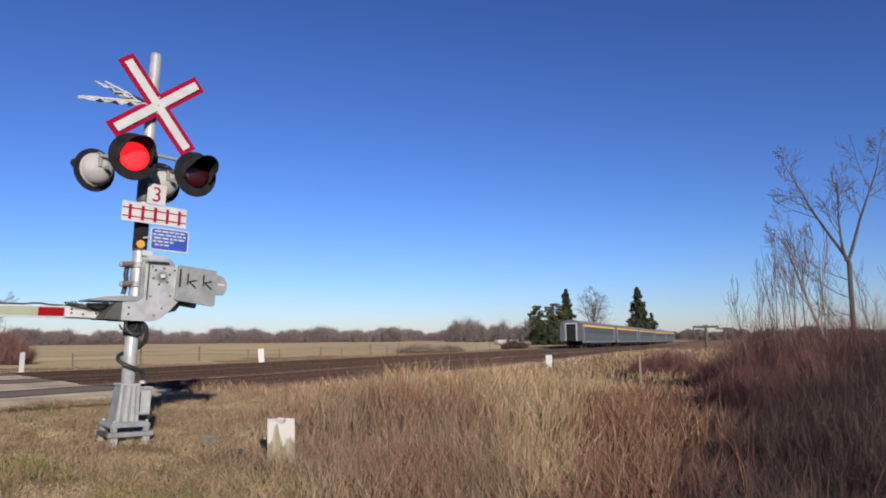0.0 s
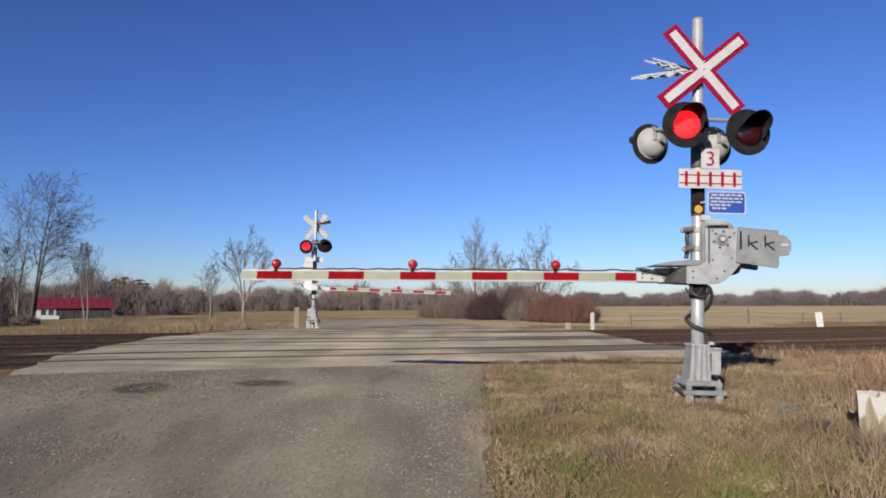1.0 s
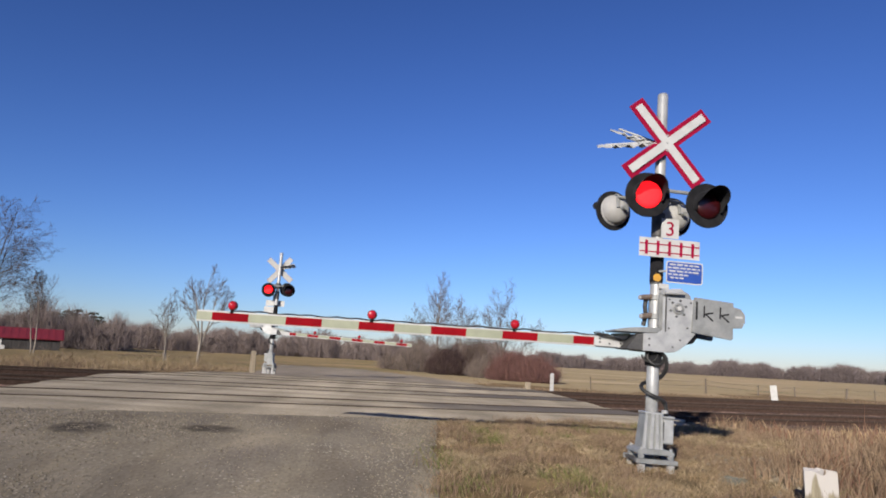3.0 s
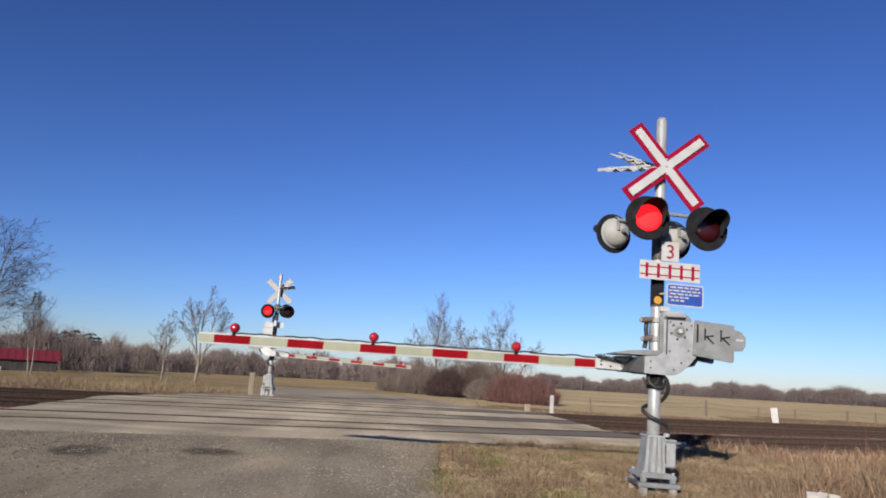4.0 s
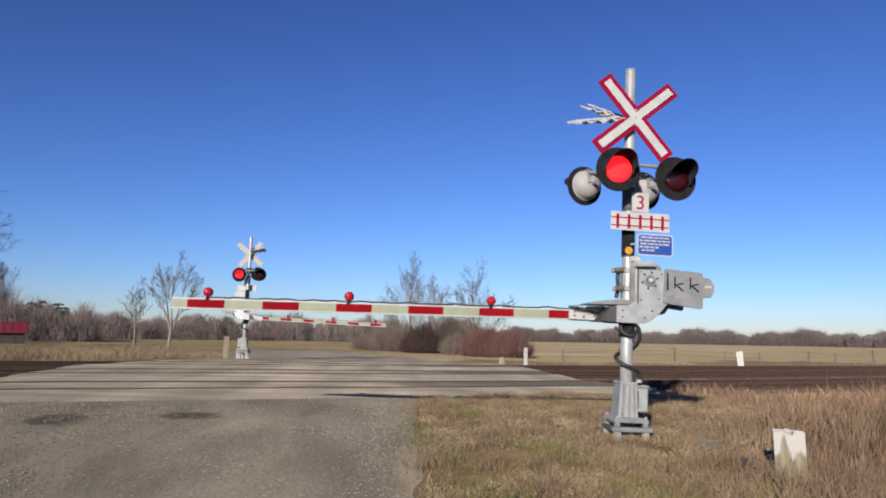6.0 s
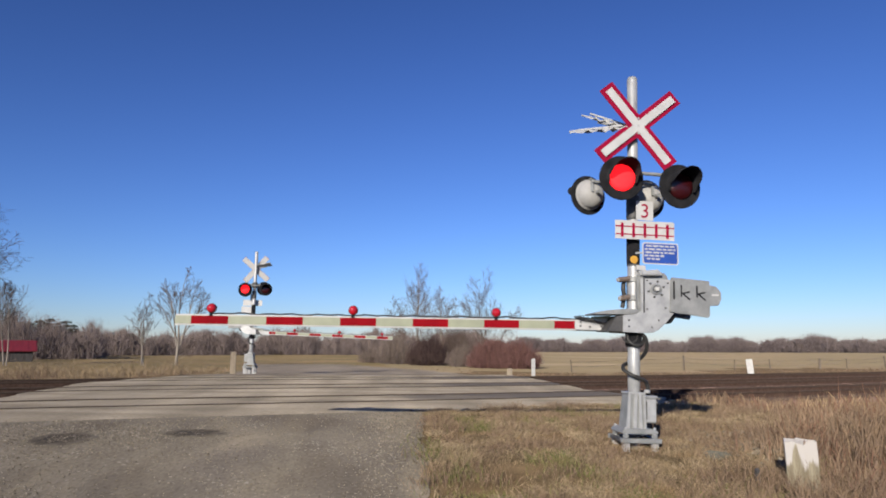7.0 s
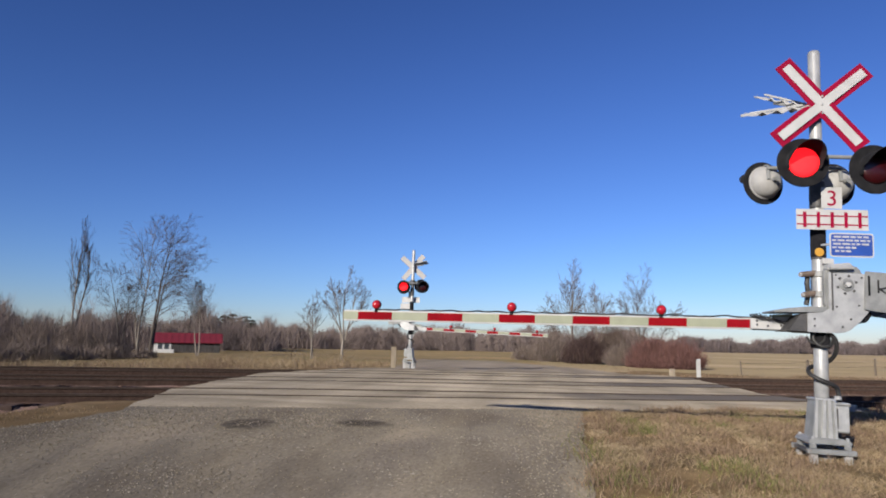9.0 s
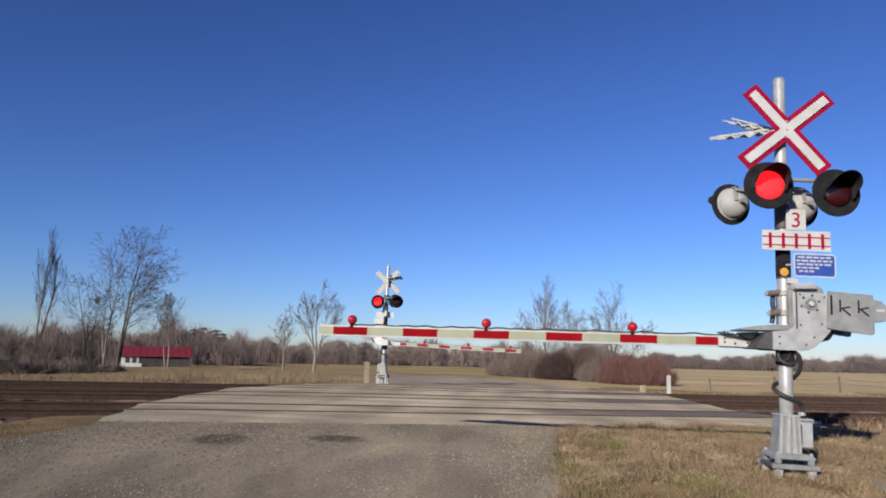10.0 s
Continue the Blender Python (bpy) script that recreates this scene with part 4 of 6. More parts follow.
# golden weeds beside the far road
n = 110000
x, y = rng.uniform(-34, -5.8, n), rng.uniform(10, 56, n)
d = (y - MID - SLOPE * x) * ACROSS
clump = patches(x, y, 0.45) + 0.5 * patches(x, y, 1.6)
ok = off_road(x, y, 0.3) & (d > 6.9) & (d < 12 + 9 * rng.uniform(0, 1, n) ** 2) & (clump + rng.uniform(-0.35, 0.35, n) > 0.05)
x, y, clump, d = x[ok], y[ok], clump[ok], d[ok]
h = rng.uniform(0.12, 0.42, len(x)) * (0.7 + 0.9 * np.clip(clump, 0, 1.2)) * np.where(d < 11.5, 1.6, 0.8)
tawny = patches(x, y, 0.8) + rng.uniform(-0.4, 0.4, len(x)) > -0.05
tagged(blades("golden_weeds", x[tawny], y[tawny], h[tawny], 0.005 + 0.0003 * y[tawny], THATCH, rng, 1.3), "tawny dead weeds beyond the tracks", "weeds", kind="stuff")
tagged(blades("brown_weeds", x[~tawny], y[~tawny], h[~tawny], 0.005 + 0.0003 * y[~tawny], WEED, rng, 1.3), "brown dead weeds beyond the tracks", "weeds", kind="stuff")

# coarse dead stalks at the near end of the verge
n = 13000
x, y = rng.uniform(0.9, 5.0, n), rng.uniform(2.2, 6.4, n)
tuft = patches(x, y, 2.9) + 0.25 * (x - 3.0) - 0.12 * (y - 4)
ok = tuft > 0.12 + 0.25 * rng.uniform(-1, 1, n)
x, y = x[ok], y[ok]
tagged(blades("dead_stalks", x, y, rng.uniform(0.12, 0.38, len(x)), rng.uniform(0.005, 0.009, len(x)), WEED, rng, 0.7), "coarse dead stalks standing in the verge", "weeds", kind="stuff")
n = 1600
x, y = rng.uniform(2.2, 4.6, n), rng.uniform(4.6, 6.3, n)
ok = patches(x, y, 2.2) > -0.1
tagged(blades("straw_tufts", x[ok], y[ok], rng.uniform(0.12, 0.32, ok.sum()), np.full(ok.sum(), 0.007), WEED, rng, 1.0), "dull straw tufts round the stub post", "grass", kind="stuff")

# tall growth in the ditch and along the line
n = 390000
az, r = radians(1) * rng.uniform(12, 125, n), np.exp(rng.uniform(math.log(2.6), math.log(75), n))
x, y = r * np.sin(az), r * np.cos(az)
d = (y - MID - SLOPE * x) * ACROSS
edge = 3.9 + 0.4 * np.sin(y * 1.3) + 2.2 * smooth01((y - 6.8) / 2.6) - 1.6 * smooth01((4.2 - y) / 2.5)
ok = (d < -5.75) & (x > edge + 0.5 * rng.uniform(-1, 1, n)) & (off_road(x, y, 0.5) | (x > 6.9))
x, y, r, az, d = x[ok], y[ok], r[ok], az[ok], d[ok]
wild = patches(x, y, 0.55)
tall = 0.28 + 0.50 * smooth01((x - edge[ok]) / 2.5) * (0.75 + 0.5 * wild)
tall *= 1 + 0.55 * np.exp(-(((np.degrees(az) - 44) / 9) ** 2 + ((r - 17) / 6) ** 2))
tall *= 1 - 0.42 * smooth01((r - 17) / 6)
tall *= rng.uniform(0.45, 1.15, len(x)) * (0.65 + 0.35 * smooth01((-d - 5.9) / 2.0))
russet = (0.25 - 0.9 * np.exp(-((np.degrees(az) - 51.5) / 3.0) ** 2) + smooth01((np.degrees(az) - 50) / 12) * smooth01((24 - r) / 10) + 0.5 * patches(x, y, 0.9) + rng.uniform(-0.25, 0.25, len(x))) > 0.45
w = 0.005 + 0.0011 * r
keep = rng.uniform(0, 1, len(x)) < 0.52 + 0.8 * patches(x, y, 1.7) + 0.45 * patches(x + 5, y, 4.3)
weedy = ~russet & (patches(x + 3, y - 2, 0.8) + 1.6 * np.exp(-((np.degrees(az) - 34) / 15.5) ** 6) * smooth01((16.5 - r) / 3) + rng.uniform(-0.3, 0.3, len(x)) > 0.5)
# Ditch weeds near the thicket take the dark colour in place of shade
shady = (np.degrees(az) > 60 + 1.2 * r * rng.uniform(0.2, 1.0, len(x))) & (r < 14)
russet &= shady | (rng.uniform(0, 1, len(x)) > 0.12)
for name, pick, mat, label in (("brown_weeds", keep & weedy, WEED, "grey-brown dead weeds in the ditch"), ("tall_straw_grass", keep & ~russet & ~weedy, STRAW, "tall straw-coloured dead grass in the ditch"), ("russet_weeds", keep & russet & ~shady, RUSSET, "russet-brown dead weeds in the ditch"), ("shade_toned_weeds", keep & russet & shady, DARKSHADETWIG, "dead weeds darkened for shade under the thicket")):
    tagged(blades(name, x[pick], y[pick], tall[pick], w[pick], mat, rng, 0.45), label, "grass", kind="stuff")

n = 5000
pick = rng.choice(len(x), n, replace=False)
tagged(blades("weed_stalks", x[pick], y[pick], tall[pick] * rng.uniform(1.1, 1.7, n), 0.6 * w[pick], RUSSET, rng, 0.25), "tall thin dead weed stalks", "weeds", kind="stuff")

# far verge and the strip beside the road on the near left
n = 70000
az, r = radians(1) * rng.uniform(-48, 60, n), np.exp(rng.uniform(math.log(14), math.log(95), n))
x, y = r * np.sin(az), r * np.cos(az)
d = (y - MID - SLOPE * x) * ACROSS
ok = off_road(x, y, 0.3) & (d > 6.8) & (d < np.where(x > 5, 10.5, 15 + 22 * rng.uniform(0, 1, n) ** 2))
x, y, r, d = x[ok], y[ok], r[ok], d[ok]
h = (0.04 + 0.17 * np.clip(0.6 + patches(x, y, 0.5), 0, 2)) * rng.uniform(0.3, 1.3, len(x)) * np.where(d > 13, 0.6, 1.0)
tagged(blades("far_verge_grass", x, y, h, 0.004 + 0.0006 * r, WEED, rng, 1.2), "dry brown grass beyond the tracks", "grass", kind="stuff")
n = 44000
x, y = rng.uniform(-20, -4.8, n), rng.uniform(1.5, 12, n)
d = (y - MID - SLOPE * x) * ACROSS
ok = off_road(x, y, 0.25) & (d < -6.6)
x, y = x[ok], y[ok]
tagged(blades("roadside_grass", x, y, rng.uniform(0.02, 0.075, len(x)), np.full(len(x), 0.008), TURFBLADE, rng, 0.8), "thin brown grass between road and ballast", "grass", kind="stuff")


class Wood:
    """Tapered limbs gathered as tubes."""

    def __init__(self):
        self.v, self.t, self.least = [], [], 0.006

    def limb(self, pts, radii, sides):
        start = len(self.v)
        for i, p in enumerate(pts):
            d = (pts[min(i + 1, len(pts) - 1)] - pts[max(i - 1, 0)]).normalized()
            u = d.orthogonal().normalized()
            w = d.cross(u)
            for k in range(sides):
                a = math.tau * k / sides
                self.v.append(p + radii[i] * (math.cos(a) * u + math.sin(a) * w))
        for i in range(len(pts) - 1):
            for k in range(sides):
                a, b = start + i * sides + k, start + i * sides + (k + 1) % sides
                self.t += [(a, b, b + sides), (a, b + sides, a + sides)]


def grow(thick, thin, rnd, p, d, length, radius, level, top, up=0.12, kids=(7, 6, 5), spread=0.75, wander=0.13, bias=None, bare=0.3):
    """A limb and all that branches from it; limbs steepen as they grow, side twigs stay long and fine."""
    n = 9 if level == 0 else 6 if level == 1 else 4 if level == 2 else 2
    pts, radii = [p.copy()], [radius]
    for i in range(n):
        d = (d + (0.45 if level == 0 else 1.0) * wander * Vector((rnd.gauss(0, 1), rnd.gauss(0, 1), rnd.gauss(0, 0.6))) + Vector((0, 0, up * (1.0 if level else 0.15))) + (bias * (0.07 * level) if bias else Vector())).normalized()
        p = p + d * (length / n)
        pts.append(p.copy())
        radii.append(max(thin.least, radius * (1 - 0.86 * (i + 1) / n)))
    (thick if level < 2 else thin).limb(pts, radii, 7 if level == 0 else 5 if level == 1 else 3)
    if level >= top:
        return
    count = kids[min(level, len(kids) - 1)]
    for k in range(count):
        f = bare + (0.98 - bare) * (k + rnd.random()) / count if level == 0 else 0.12 + 0.86 * (k + rnd.random()) / count
        i = min(int(f * n), n - 1)
        q = pts[i].lerp(pts[i + 1], f * n - i)
        along = (pts[i + 1] - pts[i]).normalized()
        out = along.orthogonal().normalized()
        out.rotate(Matrix.Rotation(rnd.uniform(0, math.tau), 3, along))
        nd = (along * (1 - 0.35 * spread) + out * spread * rnd.uniform(0.6, 1.2)).normalized()
        ratio = rnd.uniform(0.26, 0.50) * (1.25 - 0.8 * f) if level == 0 else rnd.uniform(0.38, 0.66) * (1.2 - 0.6 * f)
        grow(thick, thin, rnd, q, nd, length * ratio, max(thin.least, radii[i] * rnd.uniform(0.34, 0.52)), level + 1, top, up, kids, spread, wander * 0.9, bias, bare)


def bare_tree(az, r, height, girth, seed, label, stems=((0, 0, 1.0),), kids=(8, 6, 5, 4), spread=0.7, up=0.13, top=3, bark=BARK, twig=TWIG, bias=None, wander=0.07, name="bare_tree", group="", fork=0.0, bare=0.3):
    """A leafless tree: stems are lean to the right, lean away and share of the height."""
    x, y = spot(az, r)
    base = thing(name, (x, y, land1(x, y) - 0.08), label, "tree" if name == "bare_tree" else "bush", group)
    rnd = random.Random(seed)
    thick, thin = Wood(), Wood()
    thin.least = 0.0038 + 0.000085 * r
    across = Vector((math.cos(radians(az)), -math.sin(radians(az)), 0))
    away = Vector((math.sin(radians(az)), math.cos(radians(az)), 0))
    start = Vector((0, 0, 0))
    if fork:
        start = Vector((0.03 * fork, 0, fork))
        thick.limb([Vector((0, 0, -0.1)), Vector((-0.02, 0, 0.4 * fork)), start.copy()], [girth * 1.25, girth * 1.05, girth * 0.95], 9)
        for k in range(4):
            side = (across * rnd.choice((-1, 1)) + 0.4 * away * rnd.uniform(-1, 1) + Vector((0, 0, 0.35))).normalized()
            grow(thick, thin, rnd, Vector((0, 0, fork * (0.35 + 0.16 * k))), side, 0.16 * height, girth * 0.22, 1, top, up, kids, spread, wander)
    for k, (lx, ly, share) in enumerate(stems):
        d = (Vector((0, 0, 1)) + lx * across + ly * away).normalized()
        b = bias * across if bias else None
        grow(thick, thin, rnd, start + Vector((0.12 * k * (1 if k % 2 else -1), 0.1 * k, 0)) * (0.3 if fork else 1), d, (height - fork) * share * 0.86, girth * (0.6 + 0.4 * share) * (0.75 if fork else 1), 0, top, up, kids, spread, wander, b, bare)
    mesh_of("trunk", thick.v, thick.t, bark, base, True)
    if thin.t:
        mesh_of("crown", thin.v, thin.t, twig, base)
    return base


G1, G2 = "trees beyond the track", "trees beside the line"
bare_tree(-36.8, 57, 9.7, 0.10, 1, "slender bare tree with two pale stems", ((0.06, 0, 1.0), (0.10, 0.03, 0.90)), (13, 5, 4, 3), 0.42, 0.26, bark=PALEBARK, group=G1, bare=0.40)
bare_tree(-33.3, 57, 7.9, 0.06, 2, "bare grey tree with an open crown", ((-0.16, 0, 1.0), (0.02, 0, 0.75)), (11, 6, 4, 3), 0.85, 0.10, group=G1)
bare_tree(-32.1, 58, 11.2, 0.085, 3, "tall bare tree with fine upright twigs", ((-0.01, 0, 1.0), (-0.13, 0.04, 0.62)), (14, 6, 4, 3), 0.95, 0.12, bark=PALEBARK, group=G1, bare=0.36)
bare_tree(-31.2, 57, 12.0, 0.10, 4, "tall bare tree with two dark trunks", ((0.05, 0, 1.0), (0.075, 0.05, 0.84)), (19, 7, 4, 3), 1.0, 0.03, bias=0.9, group=G1, bare=0.33)
bare_tree(-27.8, 57, 6.6, 0.06, 5, "small bare tree in front of the shed", ((-0.03, 0, 0.95), (0.07, 0, 1.0)), (11, 6, 4, 3), 0.75, 0.12, bark=PALEBARK, group=G1)
bare_tree(-18.9, 49, 4.9, 0.05, 6, "small slim bare tree in dry grass", ((0.0, 0, 1.0), (-0.2, 0, 0.8)), (10, 5, 4, 2), 0.75, 0.14, bark=PALEBARK, group=G1)
bare_tree(-16.4, 48, 6.7, 0.085, 7, "bare tree with a spreading vase-shaped crown", ((0.0, 0, 1.0), (-0.36, 0, 0.74), (0.46, 0.1, 0.78), (0.18, -0.1, 0.85), (-0.16, 0.1, 0.85)), (9, 5, 4, 3), 0.6, 0.06, bark=PALEBARK, group=G1, fork=1.4)
bare_tree(2.6, 62, 9.1, 0.09, 8, "tall slim bare tree among scrub", ((-0.02, 0, 1.0), (0.04, 0.05, 0.85)), (17, 6, 4, 3), 0.75, 0.16, bark=PALEBARK, group=G1, bare=0.22)
bare_tree(1.0, 60, 5.9, 0.06, 9, "bare young tree in the scrub", ((-0.06, 0, 1.0), (0.1, 0, 0.8)), (12, 6, 4, 3), 0.8, 0.14, group=G1)
bare_tree(4.7, 60, 6.9, 0.07, 10, "bare young tree in the scrub", ((0.02, 0, 1.0), (0.16, 0, 0.85)), (13, 6, 4, 3), 0.8, 0.14, bark=PALEBARK, group=G1)
bare_tree(8.2, 54, 7.7, 0.07, 12, "many-stemmed bare tree with a rounded crown", ((0, 0, 1.0), (-0.22, 0, 0.84), (0.20, 0.1, 0.84), (0.46, 0, 0.70), (-0.46, 0.1, 0.68)), (12, 6, 4, 3), 0.75, 0.10, group=G1, bare=0.15)
bare_tree(-6.8, 150, 7.0, 0.22, 13, "lone small bare tree far down the road", ((0, 0, 1.0), (-0.25, 0, 0.9), (0.25, 0, 0.9)), (12, 8, 5), 0.5, 0.12, top=2, group=G1, fork=1.5)

bare_tree(74.7, 30, 9.9, 0.088, 21, "large bare tree with a forked trunk", ((-0.5, 0, 1.0), (0.33, 0.0, 1.0), (-0.12, 0.1, 0.7)), (8, 6, 5, 3), 0.7, 0.07, bark=BARK, group=G2, wander=0.10, fork=4.3)
bare_tree(73.7, 27, 6.6, 0.08, 22, "bare tree leaning over the bushes", ((-0.34, 0, 1.0),), (9, 6, 5, 3), 0.7, 0.05, bark=PALEBARK, bias=-0.7, group=G2)
for k, (a, rr, h) in enumerate(((67.5, 36, 4.4), (68.6, 38, 5.4), (69.3, 34, 5.0), (69.8, 36, 6.6), (70.3, 37, 6.4), (70.8, 33, 6.6), (71.2, 34, 5.6), (71.6, 36, 7.4), (72.4, 35, 6.4), (73.1, 34, 5.4), (75.9, 33, 4.6), (77.2, 30, 4.8))):
    bare_tree(a, rr, h, 0.036, 30 + k, "slim bare sapling in a thicket", ((0.06 * (k % 3 - 1), 0, 1.0),), (8, 5, 4), 0.45, 0.2, top=2, bark=PALEBARK, group="saplings")


def bush(az, r, wide, high, seed, label, mat, count=900, deep=None, drop=0.0, thick=1.0):
    """A twiggy shrub: many thin arching shoots from a spread root, each with side twigs."""
    x0, y0 = spot(az, r)
    rg = np.random.default_rng(seed)
    deep = deep or wide * 0.7
    base = thing("bush", (x0, y0, land1(x0, y0) - drop), label, "bush", "bushes")
    n = count
    ang, rad = rg.uniform(0, 2 * np.pi, n), rg.uniform(0, 1, n) ** 0.62
    root = np.stack([0.33 * wide * rad * np.cos(ang), 0.33 * deep * rad * np.sin(ang), np.zeros(n)], 1)
    dome = np.clip(1 - 0.80 * rad ** 2.2, 0.1, 1) * (0.30 + 0.62 * rg.uniform(0, 1, n)) * np.where(rg.uniform(0, 1, n) > 0.86, rg.uniform(1.1, 1.6, n), 1.0)
    end = np.stack([0.5 * wide * rad * np.cos(ang), 0.5 * deep * rad * np.sin(ang), high * dome], 1) + rg.normal(0, 0.06 * high, (n, 3))
    turn = radians(-az)
    rot = np.array([[math.cos(turn), -math.sin(turn), 0], [math.sin(turn), math.cos(turn), 0], [0, 0, 1]])
    starts, ends, wid = [root], [end], [np.full(n, 0.009 + 0.0005 * r)]
    for _ in range(9):
        f = rg.uniform(0.15, 0.95, n)[:, None]
        q = root + (end - root) * f
        s = q + rg.normal(0, 0.14 * high, (n, 3)) + np.array([0, 0, 0.16 * high])
        starts.append(q), ends.append(s), wid.append(np.full(n, 0.005 + 0.00032 * r))
    p, q, w = np.concatenate(starts) @ rot.T, np.concatenate(ends) @ rot.T, np.concatenate(wid) * thick
    p[:, 2], q[:, 2] = np.maximum(p[:, 2], 0), np.maximum(q[:, 2], 0.02)
    m = len(p)
    a = rg.uniform(0, 2 * np.pi, m)
    sd = np.stack([np.cos(a), np.sin(a), np.zeros(m)], 1) * (w / 2)[:, None]
    mid = (p + q) / 2 + rg.normal(0, 0.02, (m, 3)) * high
    v = np.stack([p - sd, p + sd, mid - 0.7 * sd, mid + 0.7 * sd, q], 1).reshape(-1, 3)
    i = 5 * np.arange(m)[:, None]
    tris = (i[:, :, None] + np.array([[0, 1, 3], [0, 3, 2], [2, 3, 4]])[None]).reshape(-1, 3)
    mesh_of("shoot_clump", v[:5 * n], tris[:3 * n], mat, base)
    mesh_of("crown", v[5 * n:], tris[3 * n:] - 5 * n, mat, base)
    return base


bush(3.6, 52, 3.4, 2.6, 1, "dense dark leafless bush", DARKSHADETWIG, 1100)
bush(1.0, 56, 3.6, 2.7, 2, "tangled brown leafless scrub", SCRUBTWIG, 520)
bush(-1.0, 60, 3.0, 1.6, 3, "tangled brown leafless scrub", SCRUBTWIG, 320)
bush(5.8, 57, 3.4, 3.4, 4, "tangled brown leafless scrub", TWIG, 800)
bush(9.0, 46, 3.6, 2.1, 5, "reddish leafless dogwood bush", REDTWIG, 1700)
bush(11.0, 45, 3.2, 1.9, 6, "reddish leafless dogwood bush", REDTWIG, 1400)
bush(6.4, 49, 2.4, 1.8, 7, "brown leafless bush beside the road", SCRUBTWIG, 400)
# thicket to the right; shade is put into the near bushes' dark twig colour
for k, (a, rr, w, h, mat, lab) in enumerate((
        (69.0, 20, 3.2, 2.5, REDTWIG, "tall red-brown leafless bush"), (74.0, 19, 3.6, 2.7, REDTWIG, "tall red-brown leafless bush"), (79.0, 18, 3.6, 2.6, TWIG, "tall brown leafless bush"),
        (66.3, 22, 2.2, 1.2, REDTWIG, "low red-brown leafless bush"), (71.5, 14, 2.8, 1.75, REDTWIG, "red-brown leafless bush above the ditch"), (77.0, 12, 3.0, 1.9, DARKSHADETWIG, "leafless bush close to the verge, darkened as shade"),
        (83.0, 12, 3.2, 2.2, DARKSHADETWIG, "leafless bush close to the verge, darkened as shade"), (67.5, 15.5, 2.2, 1.25, REDTWIG, "low red-brown leafless bush"), (76.5, 10.0, 1.9, 1.15, DARKSHADETWIG, "leafless bush close to the verge, darkened as shade"),
        (82.0, 8.5, 2.2, 1.5, DARKSHADETWIG, "leafless bush close to the verge, darkened as shade"), (62.0, 27, 3.4, 1.2, REDTWIG, "low red-brown leafless bush"), (86.0, 17, 4.0, 2.6, DARKSHADETWIG, "dark brown leafless bush"), (79.0, 6.6, 1.8, 1.0, DARKSHADETWIG, "leafless bush close to the verge, darkened as shade"), (74.0, 11.5, 2.4, 1.3, DARKSHADETWIG, "leafless bush close to the verge, darkened as shade"), (70.5, 11.0, 2.2, 1.0, DARKSHADETWIG, "low leafless bush in the ditch, darkened as shade"), (75.0, 7.8, 2.2, 1.25, DARKSHADETWIG, "low leafless bush in the ditch, darkened as shade"), (70.0, 8.4, 2.2, 0.95, DARKSHADETWIG, "low leafless bush in the ditch, darkened as shade"), (72.5, 6.2, 1.8, 0.9, DARKSHADETWIG, "low leafless bush in the ditch, darkened as shade"), (77.0, 4.3, 1.5, 0.8, DARKSHADETWIG, "low leafless bush in the ditch, darkened as shade"), (78.0, 5.2, 1.4, 0.75, DARKSHADETWIG, "low leafless bush in the ditch, darkened as shade"), (83.0, 6.0, 2.4, 1.3, DARKSHADETWIG, "leafless bush close to the verge, darkened as shade"), (72.0, 4.6, 1.6, 0.75, DARKSHADETWIG, "low leafless bush in the ditch, darkened as shade"))):
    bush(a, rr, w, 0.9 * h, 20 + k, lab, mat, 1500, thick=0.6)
# scrub past the line
for k, (a, rr, w, h) in enumerate(((41.5, 66, 5, 0.9), (44.0, 72, 4, 0.8), (49.5, 92, 4, 1.3), (-39, 52, 4.6, 2.5), (-42.5, 53, 5, 3.0), (-35.6, 51, 4.2, 2.2), (-33.9, 52, 3.0, 1.7), (-46.0, 54, 5, 3.1), (-37.4, 56, 4.5, 2.8))):
    bush(a, rr, w, h, 60 + k, "brown leafless scrub beyond the tracks", SCRUBTWIG if k != 2 else DARKSHADETWIG, 700)


# low scrub between the tracks and the trees
for k, (a, rr, w, h) in enumerate(((-44.5, 37, 4.0, 1.5), (-41.5, 36, 3.2, 1.1), (-39.0, 40, 3.0, 1.2), (-36.4, 41, 2.6, 0.9), (-34.0, 44, 2.8, 1.0), (-31.6, 47, 2.0, 0.7), (-47.5, 35, 4.0, 1.5))):
    bush(a, rr, w, h, 90 + k, "low grey-brown scrub beyond the tracks", SCRUBTWIG, 420)


